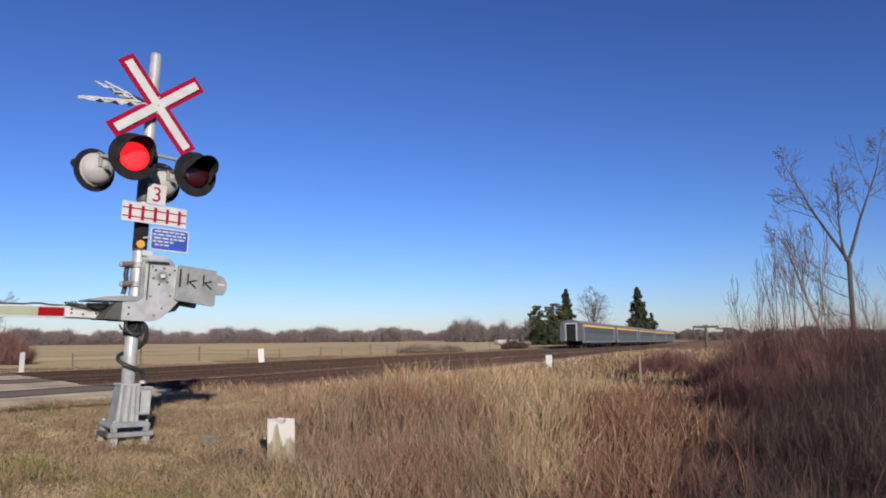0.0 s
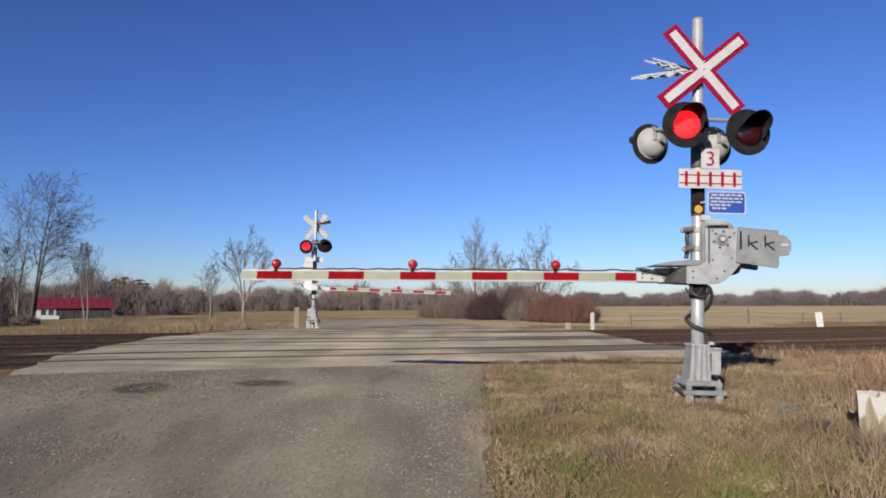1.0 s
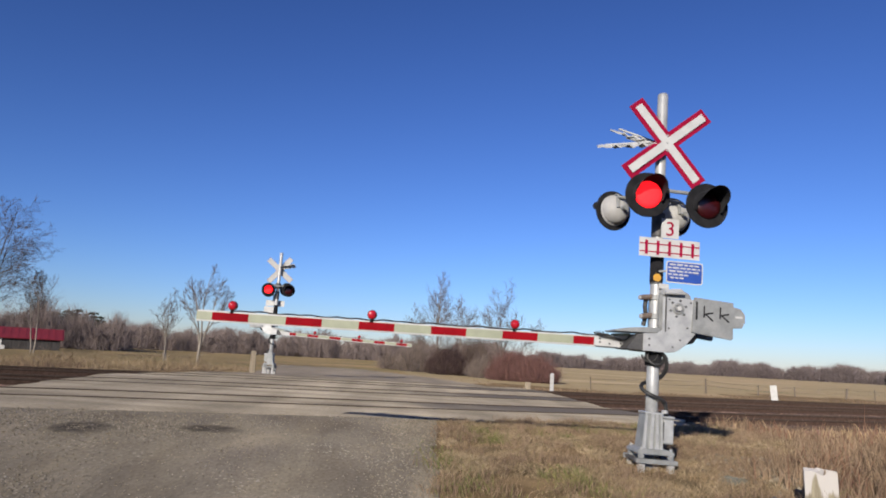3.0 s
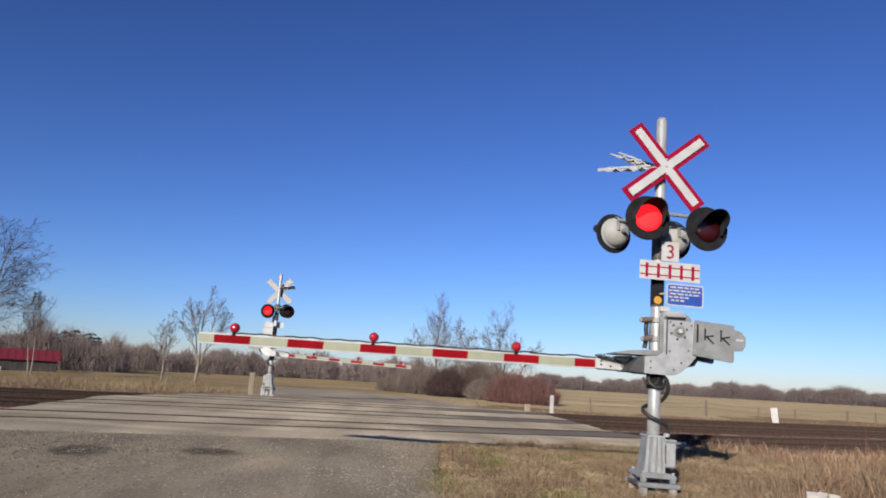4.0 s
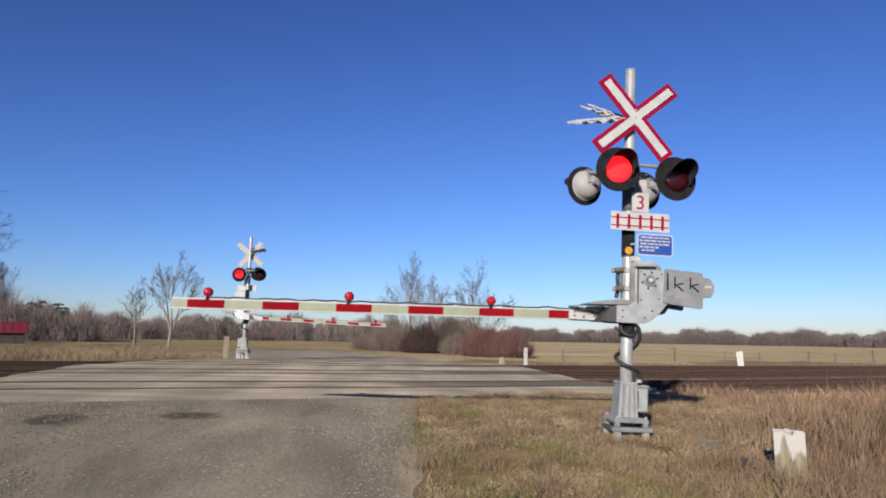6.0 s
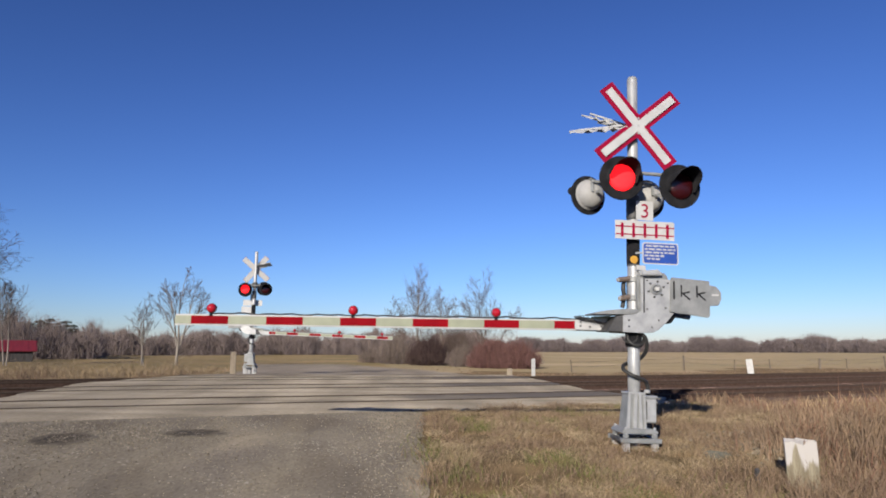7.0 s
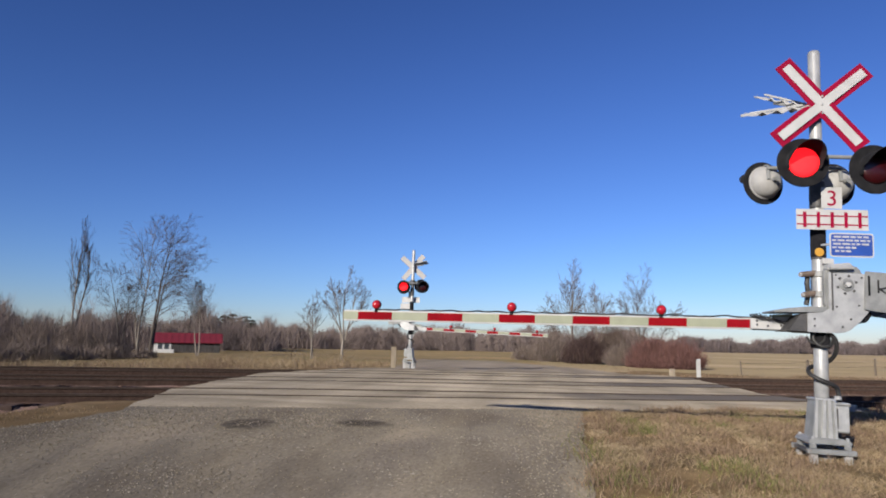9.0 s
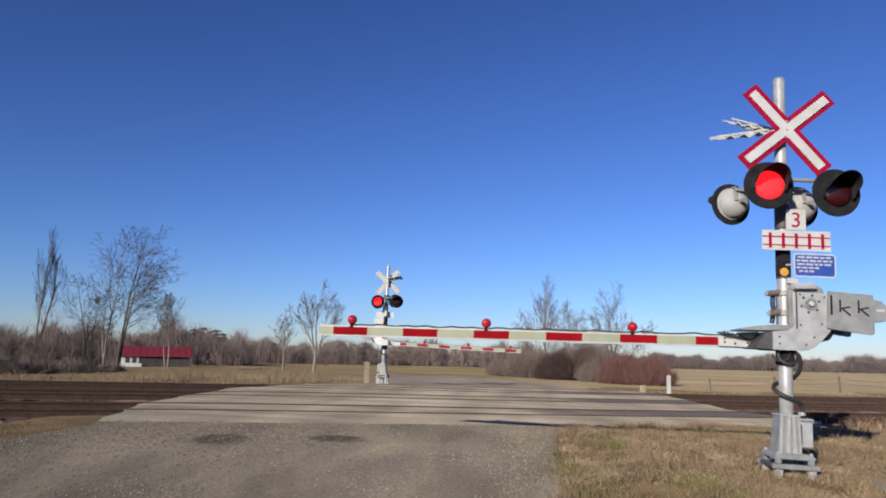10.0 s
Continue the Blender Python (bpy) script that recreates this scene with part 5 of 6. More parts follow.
def far_wood(name, az0, az1, r0, r1, high, count, seed, label, mat=FARWOOD, twigs=70, bushy=0.13):
    """A distant leafless wood: trunks and fans of twigs, one mesh."""
    rg = np.random.default_rng(seed)
    az = np.radians(rg.uniform(az0, az1, count))
    r = rg.uniform(r0, r1, count)
    x, y = r * np.sin(az), r * np.cos(az)
    hgt = high * rg.uniform(0.80 if bushy > 0.2 else 0.66, 1.05, count) * (1 + 0.16 * np.sin(np.degrees(az) * 0.9 + seed) + 0.14 * np.sin(np.degrees(az) * 2.3 + 2 * seed) + 0.12 * np.sin(np.degrees(az) * 6.1) + (0.22 if bushy < 0.2 else 0.0) * (rg.uniform(0, 1, count) > 0.9))
    foot = np.stack([x, y, land(x, y) - 0.2], 1)
    n = count * twigs
    who = np.repeat(np.arange(count), twigs)
    f = rg.uniform(0.02, 0.78, n)
    p = foot[who] + np.array([0, 0, 1]) * (f * hgt[who])[:, None] + rg.normal(0, 1, (n, 3)) * np.array([1, 1, 0]) * (1.5 * bushy * hgt[who] * (1.1 - f))[:, None]
    out = rg.normal(0, 1, (n, 3)) * np.array([1, 1, 0])
    q = p + out * (bushy * hgt[who])[:, None] + np.array([0, 0, 1]) * (hgt[who] * rg.uniform(0.08, 0.34, n))[:, None]
    q[:, 2] = np.minimum(q[:, 2], foot[who, 2] + hgt[who])
    wid = 0.00062 * r[who]
    a = rg.uniform(0, 2 * np.pi, n)
    sd = np.stack([np.cos(a), np.sin(a), np.zeros(n)], 1) * (wid / 2)[:, None]
    v = np.stack([p - sd, p + sd, q], 1).reshape(-1, 3)
    tr = np.arange(3 * n).reshape(-1, 3)
    tw = 0.0005 * r
    ts = np.stack([np.cos(az), -np.sin(az), 0 * az], 1) * tw[:, None]
    tv = np.stack([foot - ts, foot + ts, foot + np.array([0, 0, 1]) * (0.9 * hgt)[:, None]], 1).reshape(-1, 3)
    verts = np.concatenate([v, tv])
    tris = np.concatenate([tr, 3 * n + np.arange(3 * count).reshape(-1, 3)])
    return tagged(mesh_of(name, verts, tris, mat), label, "woods", kind="stuff")


far_wood("wood_left", -60, -22, 88, 115, 4.7, 1100, 1, "leafless brown woodland beyond the meadow", twigs=120, bushy=0.13)
far_wood("wood_middle", -30, 9, 135, 175, 4.7, 2000, 2, "leafless brown woodland across the fields", twigs=110, bushy=0.14)
far_wood("wood_right", 6, 40, 330, 430, 6.9, 2400, 3, "distant leafless woodland behind the field", HAZEWOOD, twigs=75, bushy=0.22)
far_wood("wood_horizon", 36, 60, 420, 520, 7.2, 1900, 4, "distant leafless woodland on the horizon", HAZEWOOD, twigs=75, bushy=0.22)
far_wood("wood_clump", 44, 55, 250, 285, 8.0, 220, 5, "leafless wood behind the line, tinted for haze", HAZEWOOD, twigs=110)
far_wood("wood_far_right", 59, 95, 380, 480, 5.6, 1500, 6, "leafless trees far along the line, tinted for haze", HAZEWOOD, twigs=75, bushy=0.22)


def conifer(az, r, height, wide, seed, label, mat, layers=26, spire=True):
    """Drooping whorls of boughs, each a fan of needle sprays."""
    x0, y0 = spot(az, r)
    rg = np.random.default_rng(seed)
    base = thing("conifer", (x0, y0, land1(x0, y0) - 0.1), label, "tree", "conifers")
    part("trunk", rod((0, 0, 0), (0, 0, height * 0.97), 0.02 * height, 0.02, 8), BARK, base)
    vs, ts = [], []
    for k in range(layers):
        f = k / layers
        z = height * (0.08 + 0.92 * f)
        reach = 0.5 * wide * ((1 - f) ** 0.8 if spire else math.sqrt(max(0.02, 1 - (2 * f - 0.75) ** 2 * 0.62))) * rg.uniform(0.5, 1.2)
        for b in range(7):
            a = rg.uniform(0, 2 * np.pi)
            for s in range(17):
                t = rg.uniform(0.15, 1.0)
                p = np.array([math.cos(a) * reach * t, math.sin(a) * reach * t, z - 0.10 * reach * t + rg.normal(0, 0.03 * height * (1.2 - f))])
                e = rg.normal(0, 1, 3)
                e = e / np.linalg.norm(e) * 0.055 * height * (0.6 + 0.5 * (1 - f))
                s2 = np.cross(e, rg.normal(0, 1, 3))
                s2 = s2 / (np.linalg.norm(s2) + 1e-6) * 0.016 * height
                i = len(vs)
                vs += [p - e, p + s2, p + e, p - s2]
                ts += [(i, i + 1, i + 2), (i, i + 2, i + 3)]
    mesh_of("crown", vs, ts, mat, base)
    return base


conifer(53.8, 142, 11.4, 5.6, 1, "dark green spruce with a pointed top", NEEDLE)
conifer(52.9, 138, 8.6, 6.0, 2, "olive-green cedar with a rounded crown", OLIVE, 16, False)
conifer(51.4, 138, 8.2, 5.4, 3, "olive-green cedar with a rounded crown", OLIVE, 16, False)
conifer(52.1, 132, 5.2, 5.5, 4, "low dark evergreen at the edge of the line", NEEDLE, 12, False)
conifer(59.5, 200, 15.6, 9.6, 5, "tall dark spruce with drooping boughs", NEEDLE)
conifer(59.2, 195, 7.4, 8.0, 6, "olive-green evergreen below the spruce", OLIVE, 12, False)
conifer(60.5, 205, 8.6, 6.5, 7, "dark evergreen beside the spruce", NEEDLE, 14)
bare_tree(55.9, 150, 13.6, 0.22, 44, "bare round-crowned tree behind the train", ((0, 0, 1.0), (-0.3, 0, 0.85), (0.3, 0, 0.85), (0.1, 0.2, 0.9)), (18, 10, 8), 1.05, 0.06, top=2, group=G2, fork=2.5, bare=0.12)
for k, (a, rr, h) in enumerate(((-26.4, 120, 5.5), (-25.8, 122, 6.0), (-25.2, 119, 6.2), (-24.7, 121, 5.6), (-24.1, 120, 5.9), (-23.7, 123, 5.4))):
    conifer(a, rr, h, 2.6, 70 + k, "dark irregular pine at the edge of the wood", NEEDLE, 10, False)
# ---- posts ----
def post(name, x, y, z0, z1, w, dpt, label, mat, lean=(0, 0), rz=0.0, group="", taper=0.96):
    p = thing(name, (x, y, z0), label, "post", group, turn=(lean[1], lean[0], rz))
    bm = prism([(-w / 2, -0.3), (-w / 2 * taper, z1 - z0), (w / 2 * taper, z1 - z0 + 0.01), (w / 2, -0.3)], -dpt / 2, dpt / 2, min(w, dpt) * 0.08)
    part("shaft", bm, mat, p)
    return p


def paint_runs():
    """Bare grey wood with white paint that has run down from the top in ragged streaks."""
    m = material("run_paint_on_wood", (0.30, 0.27, 0.20), (0.19, 0.165, 0.12), 4, 0.9, bump=0.6, stretch=(6, 6, 0.6))
    nt = m.node_tree
    n, link = nt.nodes, nt.links.new
    out = n["Principled BSDF"].inputs["Base Color"]
    was = out.links[0].from_socket
    tc, mp, runs, sep, add, cut, mix = n.new("ShaderNodeTexCoord"), n.new("ShaderNodeMapping"), n.new("ShaderNodeTexNoise"), n.new("ShaderNodeSeparateXYZ"), n.new("ShaderNodeMath"), n.new("ShaderNodeMapRange"), n.new("ShaderNodeMix")
    mp.inputs["Scale"].default_value = (14, 14, 1.2)
    runs.inputs["Scale"].default_value, runs.inputs["Detail"].default_value = 1.0, 5
    link(tc.outputs["Object"], mp.inputs[0]), link(mp.outputs[0], runs.inputs[0]), link(tc.outputs["Object"], sep.inputs[0])
    add.operation = "MULTIPLY_ADD"
    add.inputs[1].default_value = 0.75
    link(runs.outputs[0], add.inputs[0]), link(sep.outputs[2], add.inputs[2])
    cut.inputs["From Min"].default_value, cut.inputs["From Max"].default_value = 0.74, 0.79
    link(add.outputs[0], cut.inputs["Value"])
    mix.data_type = "RGBA"
    link(cut.outputs[0], mix.inputs["Factor"]), link(was, mix.inputs["A"])
    mix.inputs["B"].default_value = (0.46, 0.44, 0.425, 1)
    link(mix.outputs["Result"], out)
    return m


def stump_post():
    p = thing("stub_post", (3.65, 5.86, -0.22), "short thick wooden post with peeling white paint on top", "post", turn=(0, -1.5, -30))
    rnd = random.Random(3)
    bm = bmesh.new()
    n, rows = 20, []
    for z in (-0.25, 0.1, 0.25, 0.37, 0.46, 0.535):
        ring = []
        for k in range(n):
            a = math.tau * (k + 0.5) / n
            c, s = math.cos(a), math.sin(a)
            q = 0.128 / max(abs(c), abs(s)) * (1 - 0.10 * max(0, abs(c * s) * 2 - 0.8))
            top = 0.02 * math.sin(5 * a) + rnd.uniform(-0.012, 0.012) if z > 0.52 else 0
            ring.append(bm.verts.new((q * c * (1 + rnd.uniform(-0.02, 0.02)), q * s * (1 + rnd.uniform(-0.02, 0.02)), z + top)))
        rows.append(ring)
    for a, b in zip(rows, rows[1:]):
        for k in range(n):
            bm.faces.new((a[k], a[(k + 1) % n], b[(k + 1) % n], b[k]))
    bm.faces.new(rows[-1])
    shaft = part("shaft", bm, WOOD, p)
    shaft.data.materials[0] = paint_runs()
    part("splinter", prism([(0.02, 0.50), (0.035, 0.575), (0.055, 0.50)], -0.10, -0.08, 0.003), PEEL, p)
    return p


stump_post()
post("marker_post", 26.0, 19.97, -0.65, 0.25, 0.30, 0.10, "white painted flat marker post in tall grass", POSTWHITE, (0, 0), -52, "marker posts", 1.0)
post("marker_post", 18.3, 33.1, -0.35, 0.62, 0.30, 0.10, "white painted marker post beside the field", POSTWHITE, (-5, 0), -29, "marker posts", 1.0)
post("marker_post", 6.05, 27.8, -0.1, 0.72, 0.16, 0.14, "weathered whitish post beyond the tracks", DOME, (0.5, 0), -12, "marker posts")
post("wooden_post", -5.72, 26.5, 0.2, 1.0, 0.21, 0.18, "grey weathered wooden post beside the far signal", WOOD, (0, 0), 12)
post("wooden_post", 5.2, 28.6, -0.1, 0.30, 0.2, 0.18, "short pale wooden stub beyond the tracks", WOOD, (3, 0), 5)
rp = random.Random(8)


def fence():
    """Uneven wooden posts with two slack wires along the far side of the line."""
    f = thing("wire_fence", (0, 0, 0), "grey wooden posts with slack wires beside the field", "fence")
    tops = []
    for k in range(13):
        x = 10.4 + 3.7 * k + rp.uniform(-0.6, 0.6)
        y = MID + SLOPE * x + (13 + rp.uniform(-0.25, 0.25)) / ACROSS
        z, h = land1(x, y), rp.uniform(0.62, 0.98)
        w = rp.choice((0.03, 0.035, 0.045, 0.06))
        m = pose(x, y, z, rp.uniform(-5, 5), rp.uniform(-5, 5), rp.uniform(0, 90))
        bm = prism([(-w, -0.3), (-0.9 * w, h), (0.9 * w, h + 0.02), (w, -0.3)], -w, w, 0.01)
        bm.transform(m)
        part("post", bm, OLDWOOD, f)
        tops.append((x, y, z + 0.85 * h))
    for drop in (0.0, 0.26):
        pts = []
        for a, b in zip(tops, tops[1:]):
            for q in range(4):
                u = q / 4
                pts.append((a[0] + (b[0] - a[0]) * u, a[1] + (b[1] - a[1]) * u, a[2] + (b[2] - a[2]) * u - drop - 0.16 * u * (1 - u)))
        part("wire", tube(pts, 0.007, 4), RUBBER, f)
    return f


fence()
for a, rr, h in ((59.8, 24, 0.95), (62.6, 33, 0.9)):
    x, y = spot(a, rr)
    post("fence_stake", x, y, land1(x, y), land1(x, y) + h, 0.07, 0.06, "thin dark stake in tall grass", WOOD, (3, -2), 20, "stakes in the ditch")
x, y = spot(29.0, 6.85)
post("fence_stake", x, y, -0.3, 0.06, 0.035, 0.035, "short dark stake beside the stub post", DARKMETAL, (-4, 0), 10, "stakes in the ditch")


def telegraph_pole(az, r, top):
    x, y = spot(az, r)
    z = land1(x, y)
    p = thing("telegraph_pole", (x, y, z - 0.3), "weathered telegraph pole with one crossarm beside the line", "pole", "telegraph poles", turn=(0, 0, -az))
    part("shaft", rod((0, 0, 0), (0, 0, top - z + 0.3), 0.19, 0.15, 10), BARK, p)
    part("crossarm", boxed((-1.25, -0.24, top - z + 0.0), (1.25, -0.08, top - z + 0.2), 0.01), BARK, p)
    for k in range(6):
        part("insulator", rod((-1.05 + 0.42 * k, -0.14, top - z + 0.2), (-1.05 + 0.42 * k, -0.14, top - z + 0.34), 0.045, 0.03, 8), DARKMETAL, p)
    return p


telegraph_pole(64.6, 75, 2.2)
telegraph_pole(65.9, 118, 2.4)
telegraph_pole(66.4, 165, 2.4)


# ---- passenger train standing on the far track ----
def coach():
    c = thing("passenger_coach", (0, 0, 0), "grey stainless passenger coach with an orange-yellow stripe", "train", "coaches of the train")
    L, W = 25.4, 1.5
    side = [(-W, 0.95), (-W - 0.02, 1.3), (-W, 2.95), (-W + 0.12, 3.25), (-W + 0.5, 3.52), (-0.5, 3.66), (0, 3.69), (0.5, 3.66), (W - 0.5, 3.52), (W - 0.12, 3.25), (W, 2.95), (W + 0.02, 1.3), (W, 0.95)]
    turned = Matrix.Rotation(radians(90), 4, "Z")
    bm = prism(side, 0, -L, 0)
    bm.transform(turned)
    shell = part("body", bm, STEEL, c, "fluted stainless coach body")
    bm = prism([(-W + 0.10, 3.27), (-W + 0.48, 3.545), (-0.5, 3.685), (0, 3.715), (0.5, 3.685), (W - 0.48, 3.545), (W - 0.10, 3.27)], -0.02, -L + 0.02, 0)
    bm.transform(turned)
    part("roof", bm, COACHROOF, shell)
    for s in (-1, 1):
        y = s * (W + 0.012)
        part("stripe", boxed((0.6, y - 0.02, 2.86), (L - 0.6, y + 0.02, 3.10)), ORANGE, shell, "orange-yellow stripe above the windows")
        part("window_band", boxed((1.6, y - 0.016, 2.05), (L - 1.6, y + 0.016, 2.80)), DARKMETAL, shell)
        for k in range(12):
            x = 2.2 + 1.8 * k
            part("window", boxed((x, y - 0.024, 2.12), (x + 1.35, y + 0.012, 2.72), 0.02), GLASSDARK, shell, "dark tinted coach window")
        part("skirt", boxed((0.4, s * (W - 0.1) - 0.05, 0.72), (L - 0.4, s * (W - 0.1) + 0.05, 0.96)), COACHROOF, shell)
        for x in (0.9, L - 1.6):
            part("door", boxed((x - 0.35, y - 0.02, 1.0), (x + 0.45, y + 0.02, 2.8), 0.02), COACHROOF, shell)
    for x in (0, L):
        e = -1 if x == 0 else 1
        part("gangway", boxed((x - 0.10, -0.62, 1.0), (x + 0.10, 0.62, 3.15), 0.03), BLACK, shell, "dark end doorway with rubber frame")
        part("gangway_frame", boxed((x - 0.06, -0.78, 3.16), (x + 0.06, 0.78, 3.34), 0.02), DOME, shell)
        for s in (-1, 1):
            part("end_post", boxed((x - 0.06, s * 0.72 - 0.09, 0.95), (x + 0.06, s * 0.72 + 0.09, 3.2), 0.02), DOME, shell, "pale end post")
            part("marker_lamp", lathe([(0.09, 0), (0.09, 0.05)], Matrix.Translation((x + e * 0.01, s * 1.15, 2.9)) @ Matrix.Rotation(radians(90 * e), 4, "Y"), 12), ARMLENS, shell)
    for x in (3.6, L - 3.6):
        bogie = part("bogie", boxed((x - 1.5, -1.15, 0.42), (x + 1.5, 1.15, 0.78), 0.05), BLACK, c, "black wheel truck")
        for dx in (-1.25, 1.25):
            for s in (-1, 1):
                part("wheel", rod((x + dx, s * 0.70, 0.46), (x + dx, s * 0.84, 0.46), 0.46, n=20), RAIL, bogie)
    part("underframe", boxed((6, -1.2, 0.45), (L - 6, 1.2, 0.95), 0.04), BLACK, c)
    return c


first = coach()
for k in range(5):
    s0 = 82.5 + 26.1 * k
    px, py = on_line(s0, TRACKS[2])
    qx, qy = on_line(s0 + 25.4, TRACKS[2])
    za, zb = float(rail_height(px)), float(rail_height(qx))
    m = Matrix.Translation((px, py, za)) @ Euler((0, -math.atan2(zb - za, 25.4), heading)).to_matrix().to_4x4()
    if k == 0:
        first.matrix_world = m
    else:
        copy_thing(first, m)


# ---- low shed with a red roof ----
def shed():
    x, y = spot(-28.5, 77)
    z = land1(x, y)
    s = thing("shed", (x, y, z - 0.1), "low grey shed with a red metal roof among bare trees", "shed", turn=(0, 0, 28))
    part("wall", boxed((-3.2, -1.9, 0), (3.2, 1.9, 1.15)), BARNWOOD, s, "dark grey board wall")
    part("white_wall", boxed((-3.25, -1.96, 0.1), (-1.5, -1.88, 1.14)), POSTWHITE, s, "white painted wall section")
    for k in range(2):
        w = part("window", boxed((-2.75 + 0.62 * k, -2.0, 0.45), (-2.33 + 0.62 * k, -1.95, 1.0)), GLASSDARK, s)
        part("window_frame", boxed((-2.81 + 0.62 * k, -1.985, 0.39), (-2.27 + 0.62 * k, -1.955, 1.06)), POSTWHITE, w)
    for k in range(11):
        part("batten", boxed((-1.35 + 0.42 * k, -1.935, 0), (-1.29 + 0.42 * k, -1.895, 1.14)), BARNWOOD, s)
    part("gable", prism([(-1.9, 1.12), (0, 2.02), (1.9, 1.12)], -3.19, 3.19), BARNWOOD, s).data.transform(Matrix.Rotation(radians(90), 4, "Z"))
    part("doorway", boxed((3.18, -1.3, 0.0), (3.24, 0.9, 1.25)), BLACK, s, "dark open end of the shed")
    for sg in (-1, 1):
        tilt = Matrix.Translation((0, 0, 2.1)) @ (Matrix.Rotation(radians(-24), 4, "X") if sg > 0 else Matrix.Rotation(radians(180), 4, "Z") @ Matrix.Rotation(radians(-24), 4, "X"))
        slope = part("roof_slope", boxed((-3.5, 0, -0.03), (3.5, 2.45, 0.03), 0, tilt), ROOFRED, s, "red metal roof")
        for k in range(12):
            part("roof_rib", boxed((-3.4 + 0.61 * k, 0.02, 0.03), (-3.36 + 0.61 * k, 2.43, 0.06), 0, tilt), ROOFRED, slope)
    part("porch", boxed((-3.9, -3.0, 0.05), (-1.2, -2.3, 0.42), 0.02), POSTWHITE, s, "white low wall beside the shed")
    return s


shed()
# Rounded pale blocks stand in for small white car-like shapes in the field
for k, (a, w) in enumerate(((48.3, 3.0), (49.4, 2.2))):
    x, y = spot(a, 160)
    b = thing("white_far_shape", (x, y, land1(x, y)), "small pale car-like shape in the far field", "bale", "bales")
    part("rounded_block", boxed((-w / 2, -0.7, 0), (w / 2, 0.7, 1.0), 0.3), DOME, b)

# ---- loose stones and damp hollows on the road ----
def pebbles(name, x, y, z, size, mat, seed, label):
    rg = np.random.default_rng(seed)
    n = len(x)
    oct_v = np.array([[1, 0, 0], [-1, 0, 0], [0, 1, 0], [0, -1, 0], [0, 0, 0.8], [0, 0, -0.8]])
    oct_t = np.array([[0, 2, 4], [2, 1, 4], [1, 3, 4], [3, 0, 4], [2, 0, 5], [1, 2, 5], [3, 1, 5], [0, 3, 5]])
    v = oct_v[None] * size[:, None, None] * rg.uniform(0.55, 1.3, (n, 6, 1))
    a = rg.uniform(0, 2 * np.pi, n)
    c, s = np.cos(a)[:, None], np.sin(a)[:, None]
    v = np.stack([v[..., 0] * c - v[..., 1] * s, v[..., 0] * s + v[..., 1] * c, v[..., 2]], -1) + np.stack([x, y, z], 1)[:, None, :]
    t = (6 * np.arange(n)[:, None, None] + oct_t[None]).reshape(-1, 3)
    return tagged(mesh_of(name, v.reshape(-1, 3), t, mat), label, "stones", kind="stuff")


rg = np.random.default_rng(21)
n = 60000
y = 1.6 + 10.5 * rg.uniform(0, 1, n) ** 1.3
lf, rt = road_edges(y)[0], near_right(y)
x = lf + (rt - lf) * rg.uniform(0, 1, n)
d = (y - MID - SLOPE * x) * ACROSS
heap = np.exp(-((d + 7.9) / 0.65) ** 2) * (x < -2.6) + 1.2 * np.exp(-(((x + 2.85) / 0.55) ** 2 + ((y - 8.0) / 0.35) ** 2)) + 0.8 * np.exp(-(((x + 3.2) / 0.6) ** 2 + ((y - 5.7) / 0.4) ** 2)) + 0.9 * np.exp(-((x - rt + 0.3) / 0.3) ** 2) + 0.25 * (patches(x, y, 1.2) > 0.15)
ok = (d < -6.5) & (rg.uniform(0, 1, n) < 0.16 + 0.7 * heap)
x, y = x[ok], y[ok]
pebbles("loose_gravel", x, y, land(x, y) + 0.010, rg.uniform(0.004, 0.011, len(x)) * (0.6 + 0.06 * y), STONE, 3, "loose pale stones scattered on the road")
n = 9000
s, dd = rg.uniform(-26, 30, n), np.where(rg.uniform(0, 1, n) < 0.6, rg.uniform(-6.8, -5.2, n), rg.uniform(-5.3, 5.5, n))
x, y = s * ALONG.x + dd * SIDE.x, MID + s * ALONG.y + dd * SIDE.y
lf, rt = road_edges(y)
ok = (x < lf - 0.1) | (x > rt + 0.1)
x, y, dd = x[ok], y[ok], dd[ok]
pebbles("ballast_stones", x, y, rail_height(x) + np.interp(np.abs(dd), [0, 5.35, 6.7], [-0.17, -0.2, -0.85]) + 0.015, rg.uniform(0.025, 0.05, len(x)), BALLAST, 4, "rust-brown crushed stones of the track bed")



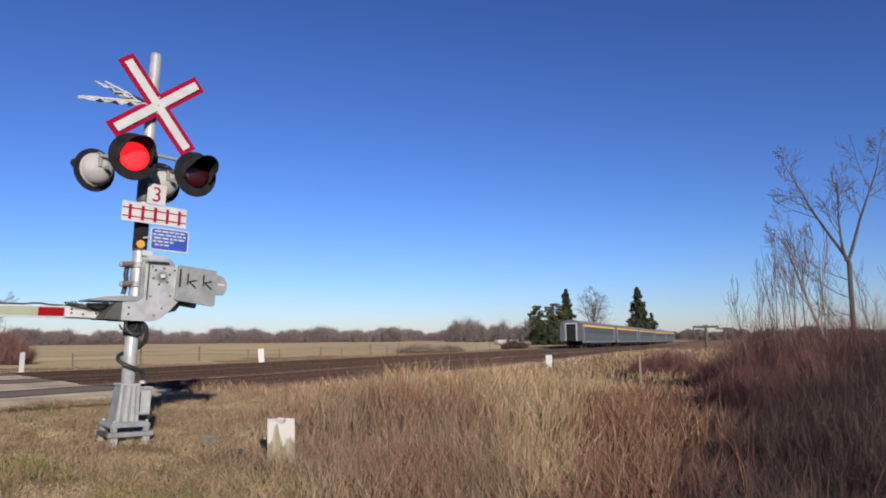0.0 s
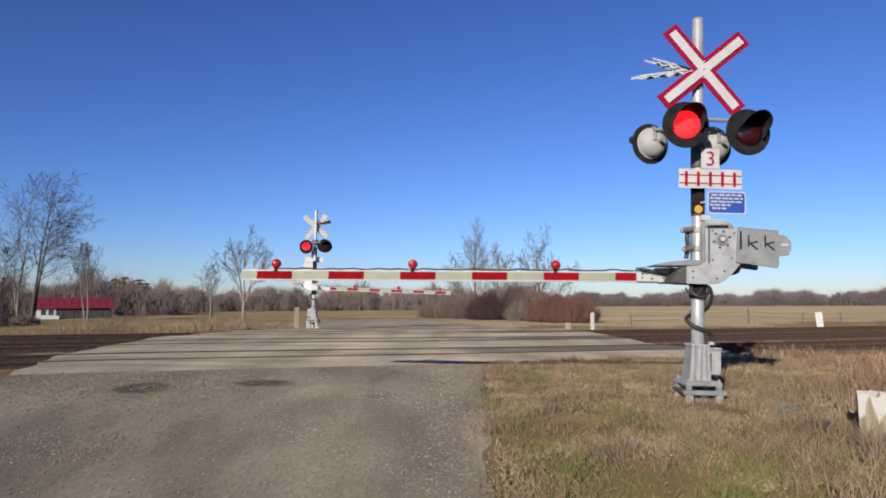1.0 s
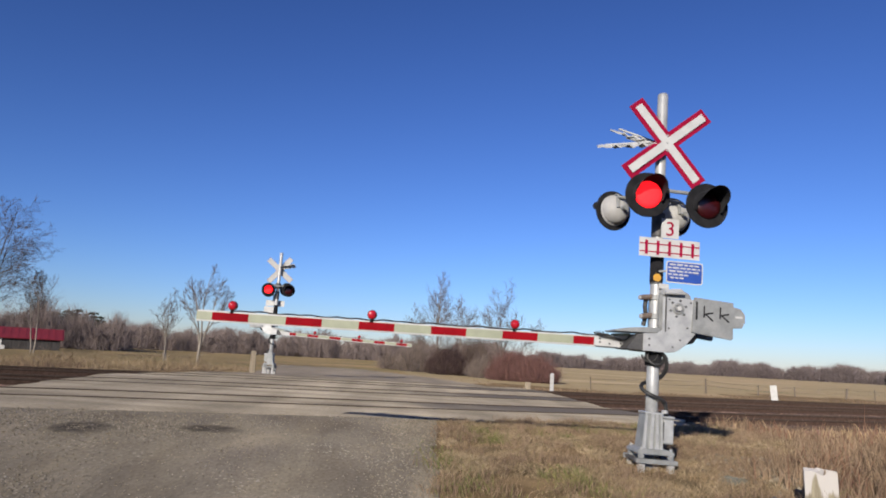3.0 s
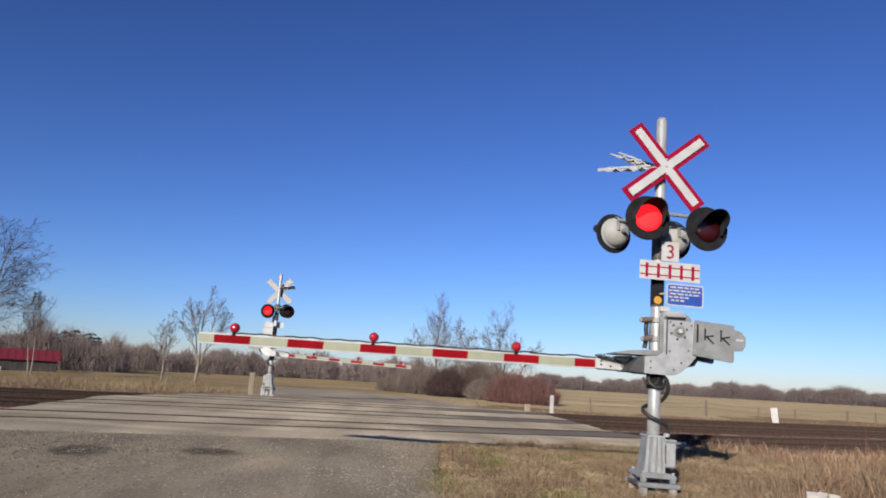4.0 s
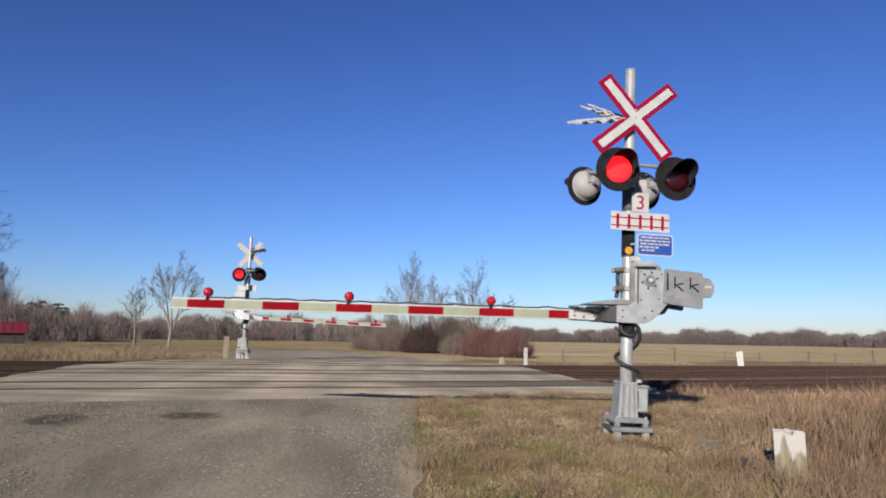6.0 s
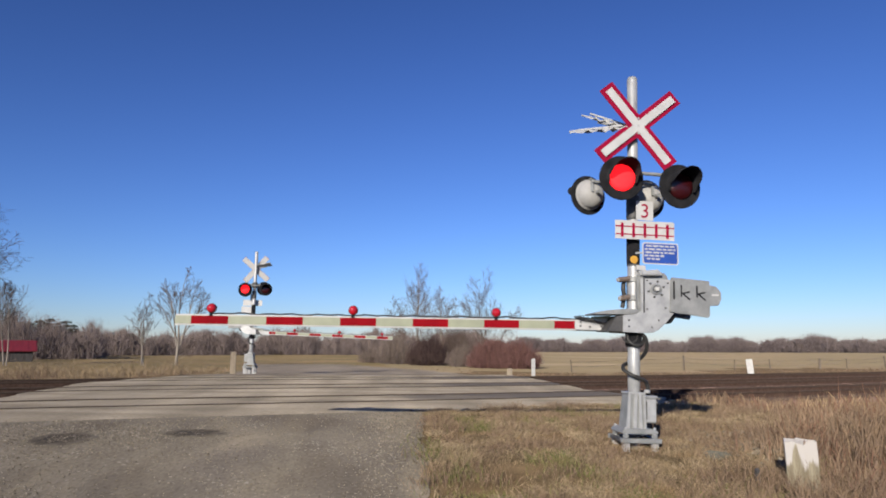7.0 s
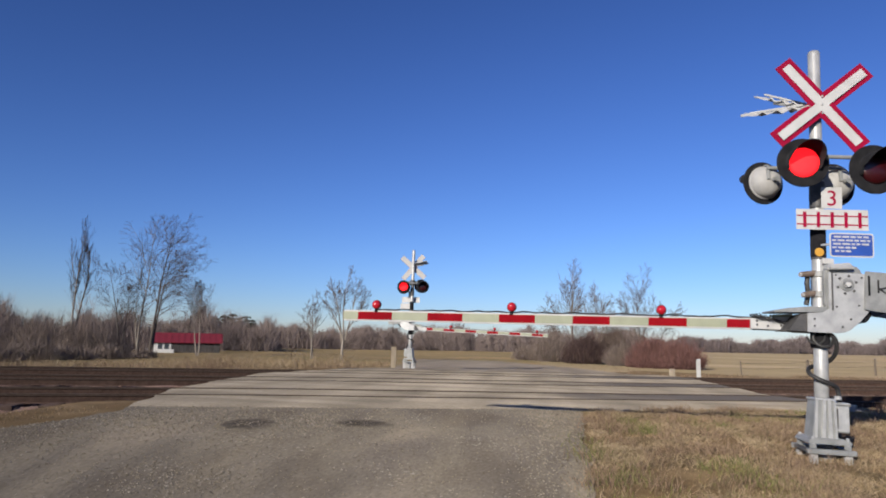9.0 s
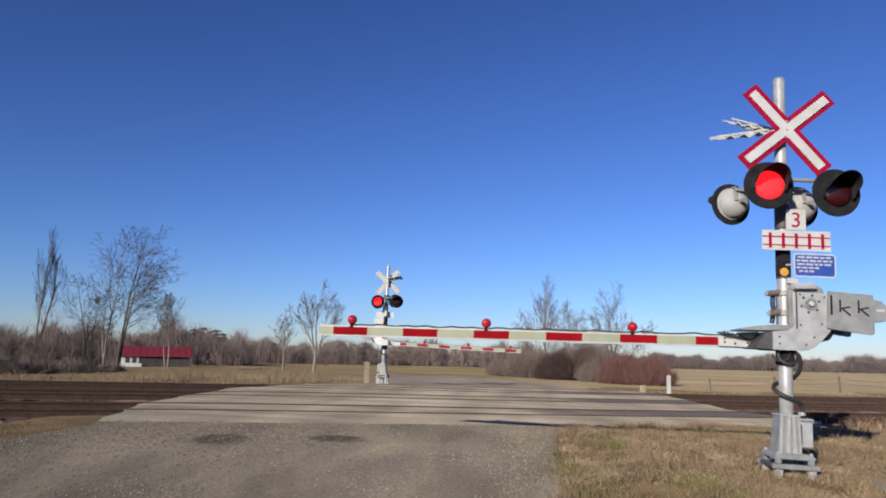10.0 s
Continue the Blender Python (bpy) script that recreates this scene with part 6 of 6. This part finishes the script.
def pothole_surface():
    """Damp dark gravel that dries out towards a ragged rim."""
    m = material("damp_gravel", (0.044, 0.038, 0.032), (0.074, 0.063, 0.053), 3, 0.9, bump=0.6, fine=60)
    nt = m.node_tree
    n, link = nt.nodes, nt.links.new
    base = n["Principled BSDF"].inputs["Base Color"]
    was = base.links[0].from_socket
    tc, size, noise, add, rim, mix = n.new("ShaderNodeTexCoord"), n.new("ShaderNodeVectorMath"), n.new("ShaderNodeTexNoise"), n.new("ShaderNodeMath"), n.new("ShaderNodeMapRange"), n.new("ShaderNodeMix")
    size.operation, add.operation = "LENGTH", "MULTIPLY_ADD"
    link(tc.outputs["Object"], size.inputs[0])
    noise.inputs["Scale"].default_value, noise.inputs["Detail"].default_value = 4.5, 6
    link(tc.outputs["Object"], noise.inputs[0]), link(noise.outputs[0], add.inputs[0])
    add.inputs[1].default_value = 0.9
    link(size.outputs["Value"], add.inputs[2])
    rim.inputs["From Min"].default_value, rim.inputs["From Max"].default_value = 0.98, 1.36
    link(add.outputs[0], rim.inputs["Value"])
    mix.data_type = "RGBA"
    link(rim.outputs[0], mix.inputs["Factor"]), link(was, mix.inputs["A"])
    mix.inputs["B"].default_value = (0.135, 0.118, 0.092, 1)
    link(mix.outputs["Result"], base)
    return m


DAMP = pothole_surface()
for cx, cy, rx, ry, seed in ((-3.42, 7.75, 0.36, 0.42, 1), (-2.18, 8.22, 0.38, 0.34, 2)):
    rd = random.Random(seed)
    bm = bmesh.new()
    rings = []
    edge = [rd.uniform(0.85, 1.1) for k in range(28)]
    for share, low in ((1.0, 0.006), (0.8, 0.016), (0.45, 0.011)):
        rings.append([bm.verts.new((share * edge[k] * math.cos(math.tau * k / 28), share * edge[k] * math.sin(math.tau * k / 28), low)) for k in range(28)])
    for k in range(28):
        for a, b in ((0, 1), (1, 2)):
            bm.faces.new((rings[a][k], rings[a][(k + 1) % 28], rings[b][(k + 1) % 28], rings[b][k]))
    bm.faces.new(rings[2])
    for v in bm.verts:
        v.co.z += land1(cx + rx * v.co.x, cy + ry * v.co.y)
    hole = tagged(link_mesh("pothole", bm, DAMP), "dark damp pothole in the gravel road", "pothole", kind="structure")
    hole.matrix_world = Matrix.Translation((cx, cy, 0)) @ Matrix.Diagonal((rx, ry, 1, 1))

# ---- broken slab and rubble in the verge ----
CHIP = material("pale_limestone_chip", (0.26, 0.235, 0.20), (0.15, 0.132, 0.11), 12, 0.9, island=0.8)
rg = np.random.default_rng(29)
heaps = ((-2.85, 8.0, 0.50, 0.26, 520), (-3.3, 8.45, 0.8, 0.2, 420), (-3.2, 5.7, 0.45, 0.32, 420), (-5.4, 6.6, 0.5, 0.9, 900), (-4.7, 7.9, 0.6, 0.25, 520), (-2.0, 5.2, 1.6, 1.8, 700), (0.0, 8.4, 0.22, 1.6, 700), (-0.1, 5.0, 0.22, 1.2, 420))
x = np.concatenate([cx + sx * rg.normal(0, 0.8, k) for cx, cy, sx, sy, k in heaps])
y = np.concatenate([cy + sy * rg.normal(0, 0.8, k) for cx, cy, sx, sy, k in heaps])
ok = (x > road_edges(y)[0]) & (x < near_right(y) + 0.05) & ((y - MID - SLOPE * x) * ACROSS < -6.75)
x, y = x[ok], y[ok]
pebbles("pale_chips", x, y, land(x, y) + 0.010, rg.uniform(0.004, 0.013, len(x)), CHIP, 8, "pale crushed stone strewn round the potholes")
slab = thing("stone_slab", (3.46, 7.05, land1(3.46, 7.05)), "flat grey-green broken slab in the grass", "stone", turn=(0, 4, 25))
part("slab", prism([(-0.14, -0.05), (-0.12, 0.035), (-0.03, 0.06), (0.08, 0.05), (0.13, 0.02), (0.14, -0.05)], -0.11, 0.10, 0.015), material("mossy_grey_stone", (0.125, 0.125, 0.105), (0.085, 0.086, 0.074), 9, 0.9, bump=0.5), slab)
rg = np.random.default_rng(33)
x, y = 4.08 + 0.30 * rg.normal(0, 1, 240), 7.55 + 0.45 * rg.normal(0, 1, 240)
pebbles("rubble", x, y, land(x, y) + 0.03, rg.uniform(0.012, 0.04, 240), STONE, 6, "pale broken stones in the verge")
n = 420
x, y = rg.uniform(0.7, 5.4, n), rg.uniform(3.0, 11.5, n)
ok = off_road(x, y, 0.1)
x, y = x[ok], y[ok]
pebbles("pale_litter", x, y, land(x, y) + 0.035, rg.uniform(0.006, 0.017, len(x)), THATCH, 7, "pale leaf scraps and chips in the verge")
